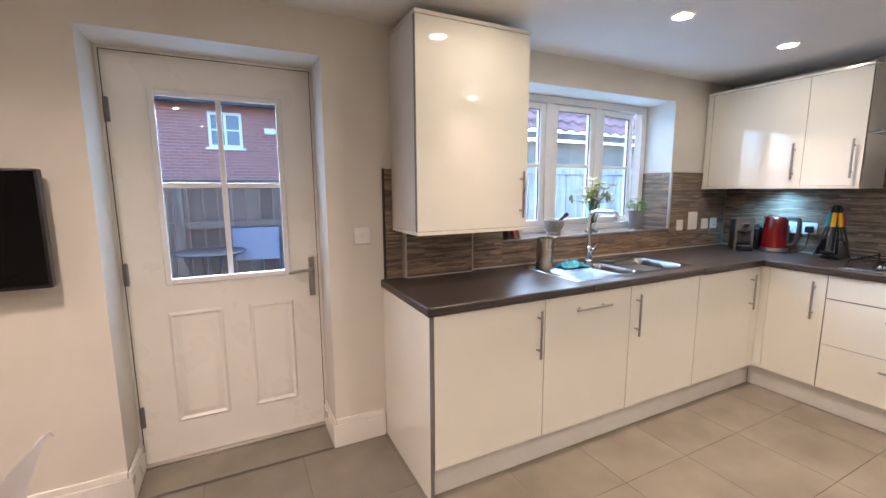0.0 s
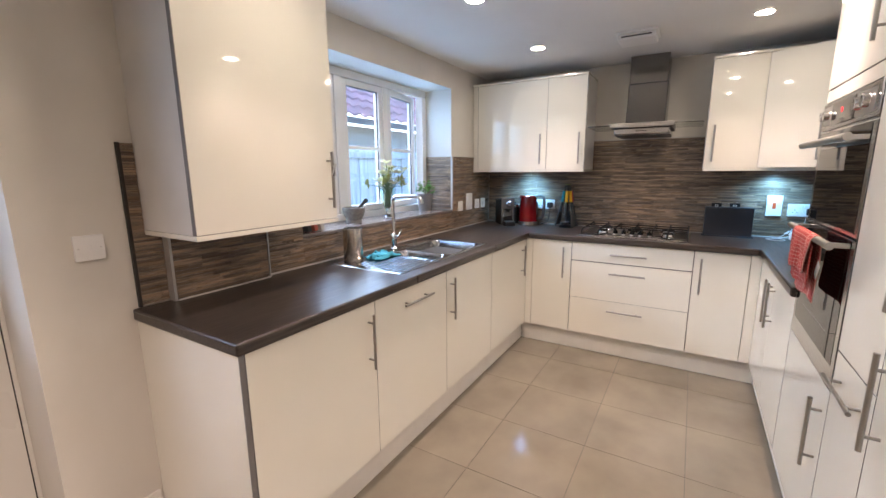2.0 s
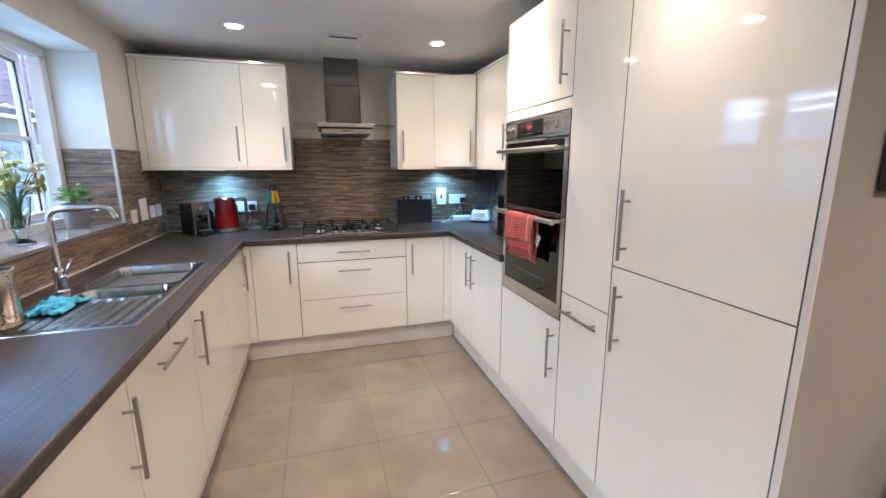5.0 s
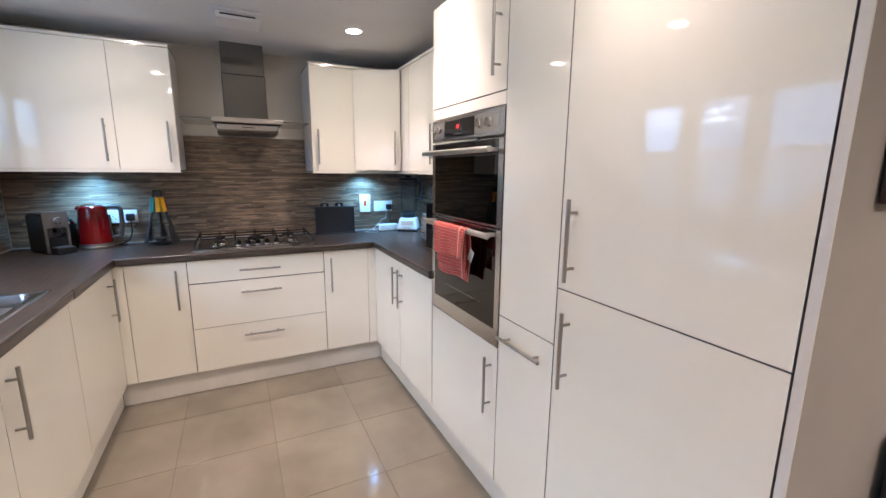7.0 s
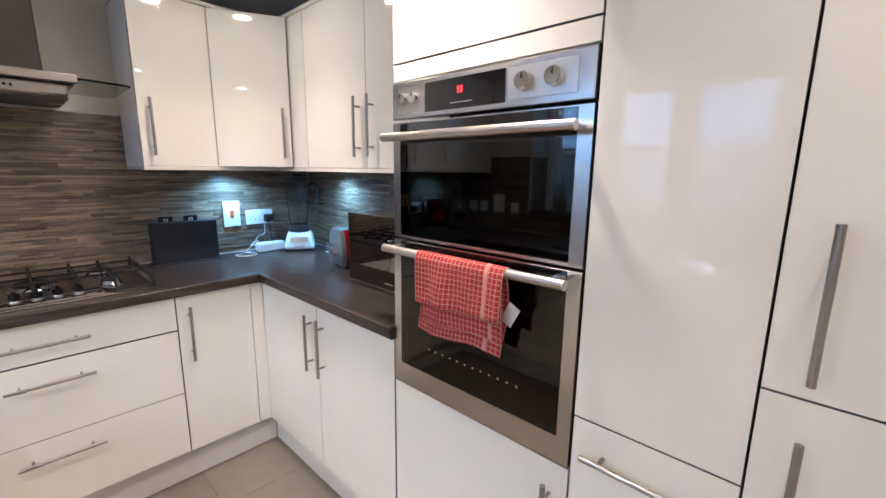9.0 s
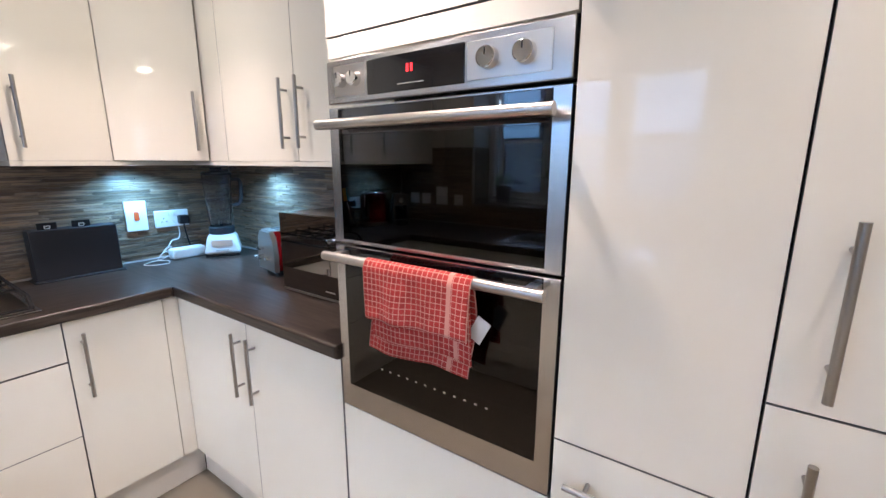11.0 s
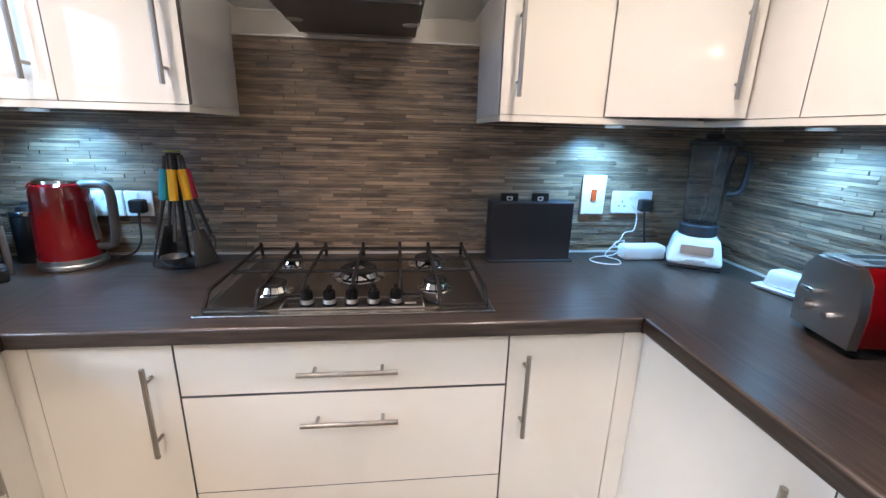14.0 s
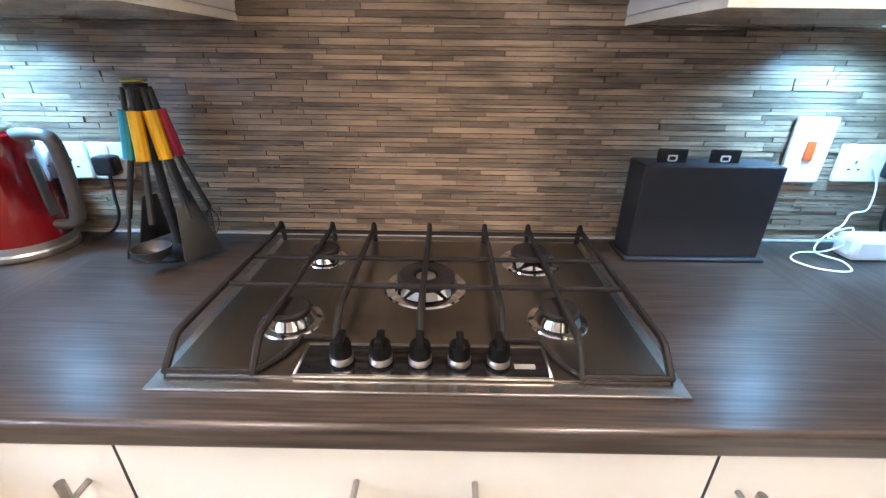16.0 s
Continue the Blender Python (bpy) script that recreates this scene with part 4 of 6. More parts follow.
thick.thickness = 0.003
rows = []
for j in range(16):
    d = 0.02 + 0.0093 * j
    row = []
    for i in range(33):
        u = 0.006 + 0.268 * i / 32
        sway = 0.005 * math.sin(u * 33 + 1.4) + 0.003 * math.sin(u * 64 + d * 8)
        row.append(((u - 0.012 * d / 0.23, 0.0045 + 0.012 * d + 0.4 * sway, -d + (0.010 * math.sin(u * 14 + 1) - 0.02 * (1 - u / 0.27)) * d / 0.16), (u + 0.004, 0.3 - d)))
    rows.append(row)
fold = part("inner_fold", cloth_sheet(rows), M_TOWEL, towel)
fold.modifiers.new("thickness", "SOLIDIFY").thickness = 0.003
M_TOWEL2 = mat("towel_tag", (0.75, 0.73, 0.70), 0.7)
part("tag", boxes((-0.016, 0.016, -0.001, 0.001, -0.026, 0.026)), M_TOWEL2, towel, "white fabric label").matrix_basis = pose(-0.006, -0.010, -0.098, 0, -28, 0)

# ---- outside ----
M_GRASS = mat("garden_ground", (0.07, 0.085, 0.05), 0.9, col2=(0.10, 0.09, 0.07), scale=2, bump=0.8, bscale=40)
M_PAVING = mat("patio_slabs", (0.26, 0.25, 0.235), 0.8, col2=(0.18, 0.175, 0.165), scale=5, bump=0.5, bscale=60)
M_FENCE = mat("weathered_fence", (0.13, 0.105, 0.085), 0.85, col2=(0.075, 0.06, 0.05), scale=9, stretch=(3, 3, 0.25), bump=0.8, bscale=60, random_by="Random", ramp=0.35)
M_PALE = mat("pale_fence", (0.60, 0.63, 0.60), 0.75, col2=(0.40, 0.43, 0.40), scale=6, stretch=(3, 3, 0.3), bump=0.5, bscale=60, random_by="Random", ramp=0.1)
M_RENDER = mat("house_render", (0.36, 0.33, 0.27), 0.85, col2=(0.27, 0.25, 0.21), scale=5, bump=0.6, bscale=90)
M_ROOFT = mat("clay_roof_tiles", (0.38, 0.19, 0.165), 0.75, col2=(0.24, 0.14, 0.13), scale=8, bump=0.5, bscale=70, random_by="Island", ramp=0.2)
M_DARKWOOD = mat("dark_fascia", (0.03, 0.03, 0.035), 0.6)
M_EAVES = mat("weathered_eaves_board", (0.20, 0.18, 0.15), 0.8, col2=(0.11, 0.10, 0.085), scale=6, stretch=(0.3, 1, 2))
M_BRICK = bpy.data.materials.new("red_brickwork")
M_BRICK.use_nodes = True
bn, bl = M_BRICK.node_tree.nodes, M_BRICK.node_tree.links
btc, bmp, btex = bn.new("ShaderNodeTexCoord"), bn.new("ShaderNodeMapping"), bn.new("ShaderNodeTexBrick")
bmp.inputs["Rotation"].default_value = (radians(90), 0, 0)
btex.inputs["Color1"].default_value, btex.inputs["Color2"].default_value, btex.inputs["Mortar"].default_value = (0.42, 0.165, 0.125, 1), (0.34, 0.125, 0.10, 1), (0.42, 0.34, 0.30, 1)
btex.inputs["Scale"].default_value, btex.inputs["Mortar Size"].default_value = 1.0, 0.006
btex.inputs["Brick Width"].default_value, btex.inputs["Row Height"].default_value = 0.225, 0.075
bl.new(btc.outputs["Object"], bmp.inputs["Vector"])
bl.new(bmp.outputs[0], btex.inputs["Vector"])
bl.new(btex.outputs["Color"], bn["Principled BSDF"].inputs["Base Color"])
bn["Principled BSDF"].inputs["Roughness"].default_value = 0.85
bbump = bn.new("ShaderNodeBump")
bbump.inputs["Strength"].default_value, bbump.inputs["Distance"].default_value, bbump.invert = 0.6, 0.01, True
bl.new(btex.outputs["Fac"], bbump.inputs["Height"])
bl.new(bbump.outputs[0], bn["Principled BSDF"].inputs["Normal"])

solid("ground", boxes((-400, 400, -400, 400, -0.20, -0.131)), M_GRASS, "garden ground reaching to the horizon", "ground")
solid("patio", boxes((-3, 5, 2.53, 4.9, -0.129, -0.06)), M_PAVING, "grey paved patio behind the house", "patio")
solid("raised_patio", boxes((-3, 2.5, 3.45, 4.9, -0.058, 0.10), bevel=0.01), M_PAVING, "raised grey paved terrace by the fence", "patio")
fence = thing("garden_fence", pose(0, 5.0, -0.13), "dark weathered vertical board garden fence", "fence")
for k in range(44):
    x = -3.6 + 0.135 * k
    h = 1.60 + 0.012 * math.sin(k * 2.3)
    part("board", boxes((x, x + 0.128, 0.0 + 0.012 * (k % 2), 0.018 + 0.012 * (k % 2), 0.02, h), bevel=0.003), M_FENCE, fence)
for z in (0.35, 1.13, 1.56):
    part("rail", boxes((-3.6, 2.4, -0.045, -0.002, z, z + 0.075), bevel=0.005), M_FENCE, fence)
for x in (-3.5, -1.65, -0.62, 1.3, 2.35):
    part("post", boxes((x, x + 0.09, -0.095, -0.046, 0.0, 1.62), bevel=0.006), M_FENCE, fence)
side = thing("pale_fence", pose(0, 4.15, -0.13), "pale painted vertical board fence outside the window", "fence")
for k in range(38):
    x = 2.55 + 0.15 * k
    part("board", boxes((x, x + 0.142, 0.01 * (k % 2), 0.02 + 0.01 * (k % 2), 0.02, 1.80), bevel=0.003), M_PALE, side)
part("rail", boxes((2.55, 8.2, -0.04, -0.002, 1.70, 1.77), bevel=0.004), M_PALE, side)
# outbuilding with a tiled roof beyond the window
shed = thing("neighbouring_garage", pose(0, 0, -0.13), "low rendered building with clay pantile roof", "building")
part("wall", boxes((2.9, 14.0, 5.6, 9.5, 0.0, 2.30)), M_RENDER, shed)
part("fascia", boxes((2.7, 14.1, 5.28, 5.33, 2.30, 2.40), bevel=0.008), M_EAVES, shed, "weathered eaves board")
bm = bmesh.new()
slope = math.atan2(1.9, 2.6)
for r in range(12):
    for c in range(46):
        x, d = 2.7 + 0.25 * c, 0.30 * r
        lift = 0.012
        y, z = 5.25 + d * math.cos(slope), 2.40 + d * math.sin(slope)
        ring = []
        for e, up in ((0.0, 0.03), (0.32, 0.0)):
            ring.append([bm.verts.new((x + 0.25 * u, y + e * math.cos(slope), z + e * math.sin(slope) + up + 0.045 * math.sin(math.pi * u) ** 2)) for u in (0, 0.25, 0.5, 0.75, 1.0)])
        for k in range(4):
            bm.faces.new((ring[0][k], ring[0][k + 1], ring[1][k + 1], ring[1][k]))
        low = [bm.verts.new((v.co.x, v.co.y, v.co.z - 0.03)) for v in ring[0]]
        for k in range(4):
            bm.faces.new((low[k], low[k + 1], ring[0][k + 1], ring[0][k]))
tiles = part("roof_tiles", bm, M_ROOFT, shed, "rows of clay pantiles", smooth=False)
tagged(tiles, kind="stuff")
# brick house across the gardens
house = thing("brick_house", pose(-0.3, 12.0, -0.13), "red brick house with tiled roof and white window", "house")
part("wall", boxes((-7.0, -0.25, 0, 0.3, 0, 3.72), (0.51, 8.0, 0, 0.3, 0, 3.72), (-0.25, 0.51, 0, 0.3, 0, 2.58), (-0.25, 0.51, 0, 0.3, 3.44, 3.72), (-7.0, 8.0, 0.3, 7.0, 0, 3.7)), M_BRICK, house)
M_SLATE = mat("far_roof", (0.66, 0.58, 0.60), 0.8, col2=(0.50, 0.43, 0.45), scale=3, stretch=(1, 1, 6), bump=0.5)
bm = bmesh.new()
vs = [bm.verts.new(p) for p in ((-7.3, -0.35, 3.66), (8.3, -0.35, 3.66), (8.3, 3.6, 6.6), (-7.3, 3.6, 6.6), (-7.3, 7.4, 3.66), (8.3, 7.4, 3.66))]
bm.faces.new((vs[0], vs[1], vs[2], vs[3]))
bm.faces.new((vs[3], vs[2], vs[5], vs[4]))
bm.faces.new((vs[0], vs[3], vs[4]))
bm.faces.new((vs[1], vs[5], vs[2]))
bm.faces.new((vs[0], vs[4], vs[5], vs[1]))
part("roof", bm, M_SLATE, house, "tiled pitched roof", smooth=False)
part("gutter", boxes((-7.3, 8.3, -0.42, -0.30, 3.55, 3.68), bevel=0.03), M_DARKWOOD, house, "dark gutter")
hw = part("window", boxes((-0.25, -0.18, 0.02, 0.10, 2.58, 3.44), (0.44, 0.51, 0.02, 0.10, 2.58, 3.44), (-0.18, 0.44, 0.02, 0.10, 2.58, 2.65), (-0.18, 0.44, 0.02, 0.10, 3.37, 3.44), (0.10, 0.16, 0.02, 0.10, 2.65, 3.37), (-0.18, 0.10, 0.03, 0.08, 2.99, 3.03), (0.16, 0.44, 0.03, 0.08, 2.99, 3.03), bevel=0.008), M_UPVC, house, "white two-light window")
M_FARPANE = mat("far_pane", (0.10, 0.14, 0.18), 0.08)
part("pane", boxes((-0.18, 0.44, 0.06, 0.065, 2.65, 3.37)), M_FARPANE, hw)
part("sill", boxes((-0.32, 0.58, -0.06, 0.05, 2.52, 2.578), bevel=0.008), M_UPVC, hw)
part("alarm_box", boxes((1.02, 1.30, -0.07, -0.001, 2.94, 3.10), bevel=0.04), M_PLASTIC, house, "white alarm box")
# garden furniture
M_FRAME = mat("dark_garden_metal", (0.035, 0.035, 0.037), 0.5)
M_SLING = mat("pale_sling_fabric", (0.15, 0.19, 0.26), 0.7, col2=(0.12, 0.15, 0.21), scale=20, bump=0.4, bscale=300)


def garden_chair(m, label):
    g = thing("garden_chair", m, label, "garden chair", "garden chairs")
    for s in (-1, 1):
        part("leg", tube(bmesh.new(), [(0.23 * s, -0.22, 0), (0.23 * s, -0.05, 0.24), (0.23 * s, 0.2, 0.44), (0.23 * s, 0.30, 0.92)], 0.012, 8), M_FRAME, g)
        part("leg", tube(bmesh.new(), [(0.21 * s, 0.26, 0), (0.21 * s, 0.0, 0.25), (0.21 * s, -0.22, 0.45)], 0.012, 8), M_FRAME, g)
    part("seat", boxes((-0.22, 0.22, -0.22, 0.20, 0.437, 0.455), bevel=0.006), M_SLING, g, "pale fabric seat")
    bk = part("backrest", boxes((-0.225, 0.225, -0.008, 0.008, 0.0, 0.34), bevel=0.006), M_SLING, g, "pale fabric backrest")
    bk.matrix_basis = pose(0, 0.235, 0.58, -11)
    part("crossbar", tube(bmesh.new(), [(-0.23, 0.30, 0.92), (0.23, 0.30, 0.92)], 0.011, 8), M_FRAME, g)
    return g


garden_chair(pose(0.07, 4.48, 0.10, 0, 0, -8), "folding garden chair with pale sling backrest facing the house")
garden_chair(pose(-0.60, 4.15, 0.10, 0, 0, 75), "folding garden chair turned sideways with pale seat")
table = thing("garden_table", pose(-0.30, 4.56, 0.10), "small round dark metal garden table", "garden table")
part("top", lathe(bmesh.new(), [(0, 0.72), (0.30, 0.72), (0.31, 0.712), (0.30, 0.70), (0, 0.70)]), M_FRAME, table)
for a in (0.4, 2.0, 3.5, 5.1):
    part("leg", tube(bmesh.new(), [(0.26 * math.cos(a), 0.26 * math.sin(a), 0), (0.12 * math.cos(a), 0.12 * math.sin(a), 0.4), (0.24 * math.cos(a), 0.24 * math.sin(a), 0.70)], 0.01, 8), M_FRAME, table)
pot = thing("garden_pot", pose(0.40, 4.45, 0.10), "white planter on the patio", "planter")
part("tub", lathe(bmesh.new(), [(0, 0), (0.10, 0), (0.15, 0.42), (0.165, 0.44), (0.165, 0.47), (0.145, 0.47), (0.14, 0.40), (0, 0.40)]), M_PLASTIC, pot)

# ---- television, switch, picture ----
tv = thing("television", pose(-1.115, WY, 1.255), "black flat television on a wall bracket", "television")
part("casing", boxes((-0.41, 0.41, -0.095, -0.05, -0.225, 0.225), bevel=0.006), M_BLACK, tv)
M_SCREEN = mat("dark_screen", (0.004, 0.004, 0.0045), 0.12, rvar=0.02)
M_SCREEN.node_tree.nodes["Principled BSDF"].inputs["Specular IOR Level"].default_value = 0.15
part("screen", boxes((-0.40, 0.40, -0.0975, -0.0955, -0.21, 0.215)), M_SCREEN, tv, "dark glossy screen")
part("bracket", boxes((-0.10, 0.10, -0.05, -0.001, -0.10, 0.10), bevel=0.004), M_BLACK, tv)
M_TABLE = mat("board_face", (0.50, 0.47, 0.43), 0.5, col2=(0.44, 0.41, 0.38), scale=4)
pic = thing("framed_board", pose(0.609, -0.28, 1.62), "dark framed pale noticeboard on the end panel", "picture frame")
part("frame", boxes((-0.018, -0.001, -0.21, 0.21, -0.26, -0.235), (-0.018, -0.001, -0.21, 0.21, 0.235, 0.26), (-0.018, -0.001, 0.185, 0.21, -0.235, 0.235), (-0.018, -0.001, -0.21, -0.185, -0.235, 0.235), bevel=0.003), mat("dark_frame_wood", (0.05, 0.028, 0.022), 0.4, stretch=(1, 1, 6), scale=20), pic)
part("board", boxes((-0.010, -0.002, -0.185, 0.185, -0.235, 0.235)), M_TABLE, pic, "pale board")
part("clip", boxes((-0.014, -0.0105, 0.10, 0.15, -0.225, -0.19)), M_BLACK, pic)
cooler = thing("black_cabinet", pose(0.36, -0.55, 0), "black cabinet with a pale edge strip beside the wall", "cabinet")
part("body", boxes((0.0, 0.235, -0.25, 0.20, 0.02, 0.84), bevel=0.006), M_BLACK, cooler)
part("edge_strip", boxes((-0.004, -0.0005, 0.10, 0.112, 0.03, 0.83)), M_TRIM, cooler, "pale vertical edge strip")
for x, y in ((0.03, -0.2), (0.2, -0.2), (0.03, 0.15), (0.2, 0.15)):
    part("foot", boxes((x - 0.015, x + 0.015, y - 0.015, y + 0.015, 0, 0.02)), M_BLACK, cooler)


def plate(m, w, h, label, rockers=(), sockets=(), name="wall_socket", fused=False):
    """A white wall plate, its face towards local -y; rockers and sockets by their centre."""
    t = thing(name, m, label, "socket" if sockets else "switch", "wall plates")
    part("faceplate", boxes((-w / 2, w / 2, -0.011, -0.0005, -h / 2, h / 2), bevel=0.0035), M_PLASTIC, t)
    for u, z in rockers:
        part("rocker", boxes((u - 0.0055, u + 0.0055, -0.0145, -0.0112, z - 0.010, z + 0.010), bevel=0.0015), M_PLASTIC, t)
    for u, z in sockets:
        for du, dz2, a, b in ((0, 0.009, 0.002, 0.004), (-0.011, -0.008, 0.0035, 0.002), (0.011, -0.008, 0.0035, 0.002)):
            part("slot", boxes((u + du - a, u + du + a, -0.0118, -0.0111, z + dz2 - b, z + dz2 + b)), M_BLACK, t)
    for u in (-w / 2 + 0.012, w / 2 - 0.012):
        part("screw", rod(bmesh.new(), (u, -0.0112, 0), (u, -0.0122, 0), 0.0025, seg=8), M_STEEL, t)
    return t


FACE = 0.013   # tile thickness
plate(pose(0.528, WY, 1.155), 0.086, 0.086, "white single light switch beside the back door", rockers=((0.0, 0.0),), name="light_switch")
N_ = lambda x, z: pose(x, WY - FACE, z)
E_ = lambda y, z: pose(HX - FACE, y, z, 0, 0, -90)
plate(N_(3.122, 1.10), 0.075, 0.086, "white single fused switch on the tiled wall", rockers=((0, 0),), name="light_switch")
plate(N_(3.285, 1.13), 0.110, 0.146, "tall white cooker switch plate on the tiled wall", rockers=((0, -0.03),), name="light_switch")
plate(N_(3.445, 1.10), 0.086, 0.086, "white single socket on the tiled wall", sockets=((0, -0.005),), rockers=((0.025, 0.025),))
plate(N_(3.566, 1.10), 0.086, 0.086, "white single socket on the tiled wall", sockets=((0, -0.005),), rockers=((0.025, 0.025),))
plate(E_(1.70, 1.094), 0.148, 0.086, "white double socket behind the kettle", sockets=((-0.035, -0.006), (0.035, -0.006)), rockers=((-0.012, 0.025), (0.012, 0.025)))
plate(E_(1.575, 1.094), 0.09, 0.086, "white single socket with a black plug", rockers=((0, 0.03),))
cs = plate(E_(-0.042, 1.139), 0.092, 0.148, "tall white cooker switch with red rocker", name="cooker_switch")
part("red_rocker", boxes((-0.011, 0.011, -0.016, -0.0112, -0.022, 0.022), bevel=0.003), mat("red_rocker_plastic", (0.62, 0.09, 0.02), 0.3), cs, "orange-red rocker")
plate(E_(-0.200, 1.112), 0.160, 0.086, "white double socket with black plug", sockets=((-0.04, -0.006), (0.04, -0.006)), rockers=((-0.012, 0.025), (0.012, 0.025)))


def plug(m, label, cable):
    t = thing("plug", m, label, "plug", "plugs")
    part("housing", boxes((-0.024, 0.024, -0.036, -0.0005, -0.024, 0.022), bevel=0.008), M_BLACK, t)
    part("cable", tube(bmesh.new(), bend(cable, 7), 0.0035, 8), M_BLACK, t)
    return t


plug(pose(HX - FACE - 0.0115, 1.568, 1.09, 0, 0, -90), "black plug with cable to the kettle", [(0, -0.02, -0.02), (0.002, -0.03, -0.07), (-0.006, -0.025, -0.12), (-0.03, -0.03, -0.16), (-0.07, -0.05, -0.174)])
plug(pose(HX - FACE - 0.0115, -0.244, 1.105, 0, 0, -90), "black plug with cable behind the charger", [(0, -0.02, -0.02), (0.002, -0.03, -0.08), (0.02, -0.02, -0.14), (0.05, -0.02, -0.185)])

# ---- worktop things by the hob ----
M_KRED = mat("red_enamel", (0.18, 0.0025, 0.005), 0.07, col2=(0.155, 0.002, 0.004), scale=3, coat=0.5)
M_GREY = mat("warm_grey_plastic", (0.10, 0.094, 0.09), 0.35)
kettle = thing("kettle", pose(3.622, 1.745, WT1) @ Matrix.Scale(1.10, 4), "red electric kettle with grey handle and steel base", "kettle")
part("body", lathe(bmesh.new(), [(0.0, 0.030), (0.078, 0.030), (0.0775, 0.06), (0.074, 0.12), (0.070, 0.18), (0.067, 0.222), (0.062, 0.236), (0.052, 0.243)], seg=40), M_KRED, kettle)
part("base", lathe(bmesh.new(), [(0, 0), (0.080, 0), (0.083, 0.004), (0.083, 0.012), (0.080, 0.015), (0.079, 0.016), (0.079, 0.030), (0, 0.030)], seg=40), M_STEEL, kettle, "steel power base")
part("lid", lathe(bmesh.new(), [(0.056, 0.242), (0.054, 0.249), (0.04, 0.255), (0.015, 0.258), (0, 0.258)]), M_CHROME, kettle, "steel lid")
part("handle", tube(bmesh.new(), bend([(0, -0.055, 0.235), (0, -0.09, 0.238), (0, -0.122, 0.232), (0, -0.132, 0.20), (0, -0.130, 0.13), (0, -0.125, 0.085), (0, -0.112, 0.060), (0, -0.074, 0.055)], 6), 0.013, 12, 0.010), M_GREY, kettle, "warm grey loop handle")
part("water_gauge", boxes((-0.010, 0.010, -0.078, -0.071, 0.075, 0.19), bevel=0.003), M_GREY, kettle)
part("spout", tube(bmesh.new(), [(0, 0.050, 0.212), (0, 0.066, 0.228), (0, 0.073, 0.234)], 0.011, 10), M_KRED, kettle)
M_DKGREY = mat("dark_grey_nylon", (0.026, 0.027, 0.027), 0.4, bump=0.1)
M_YEL = mat("yellow_silicone", (0.80, 0.42, 0.01), 0.45)
M_TEAL = mat("teal_silicone", (0.02, 0.28, 0.33), 0.45)
M_CRIM = mat("crimson_silicone", (0.42, 0.02, 0.06), 0.45)
ut = thing("utensil_carousel", pose(3.618, 1.395, WT1), "black carousel of kitchen utensils with coloured handles", "utensil stand")
part("stand", lathe(bmesh.new(), [(0, 0), (0.062, 0), (0.064, 0.006), (0.05, 0.016), (0.014, 0.022), (0.009, 0.04), (0.009, 0.345), (0.02, 0.35), (0.022, 0.362), (0.0, 0.364)]), M_BLACK, ut)
part("cap", lathe(bmesh.new(), [(0.023, 0.3645), (0.023, 0.369), (0, 0.370)]), mat("olive_cap", (0.22, 0.22, 0.03), 0.4), ut, "olive green top cap")
for ang, colour, head in ((240, M_YEL, "spatula"), (186, M_YEL, "ladle"), (298, M_CRIM, "whisk"), (122, M_TEAL, "spoon"), (0, M_TEAL, "fork"), (62, M_CRIM, "turner")):
    a = radians(ang)
    d = Vector((math.cos(a), math.sin(a), 0))
    side_v = Vector((-math.sin(a), math.cos(a), 0))
    top, mid, low = d * 0.028 + Vector((0, 0, 0.312)), d * 0.042 + Vector((0, 0, 0.218)), d * 0.076 + Vector((0, 0, 0.095))
    tool = part(head, tube(bmesh.new(), [mid, (mid + low) / 2, low], 0.006, 8), M_DKGREY, ut, "dark nylon utensil")
    part("grip", tube(bmesh.new(), bend([top, (top + mid) / 2, mid]), 0.016, 10, 0.013), colour, tool)
    part("hook", tube(bmesh.new(), [top, d * 0.022 + Vector((0, 0, 0.355))], 0.005, 8), M_DKGREY, tool)
    bm = bmesh.new()
    if head == "ladle":
        lathe(bm, [(0, -0.026), (0.018, -0.024), (0.032, -0.012), (0.038, 0.004), (0.036, 0.004), (0.03, -0.010), (0.016, -0.021), (0, -0.023)])
        bmesh.ops.transform(bm, matrix=Matrix.Translation(d * 0.100 + Vector((0, 0, 0.052))) @ pose(0, 0, 0, 0, 0, ang), verts=bm.verts)
    elif head == "whisk":
        for k in range(6):
            b = math.pi * k / 6
            w = Vector((math.cos(b), math.sin(b), 0)) * 0.024
            part("wire", tube(bmesh.new(), bend([low, low + w + Vector((0, 0, -0.03)), low + w * 0.8 + Vector((0, 0, -0.055)), low + Vector((0, 0, -0.066))], 5), 0.0016, 5), M_DKGREY, tool)
    else:
        wdt = {"spatula": 0.044, "turner": 0.036, "spoon": 0.024, "fork": 0.022}[head]
        box(bm, -wdt, wdt, -0.0025, 0.0025, -0.085, 0.03, bevel=0.002)
        for v in bm.verts:
            v.co.x *= 1.0 if v.co.z < -0.02 else 0.45
        bmesh.ops.transform(bm, matrix=Matrix.Translation(low) @ pose(0, 0, 0, 0, 0, ang + 90) @ pose(0, 0, 0, -14), verts=bm.verts)
    if head != "whisk":
        part("head", bm, M_DKGREY, tool)
M_SLATE_DARK = mat("dark_grille_plastic", (0.03, 0.03, 0.032), 0.4)
M_SILVER = mat("silver_grey_plastic", (0.15, 0.145, 0.14), 0.32, 0.5, col2=(0.13, 0.125, 0.12), scale=8)
coffee = thing("coffee_machine", pose(3.478, 1.885, WT1, 0, 0, 42), "black capsule coffee machine with silver-grey face", "coffee machine")
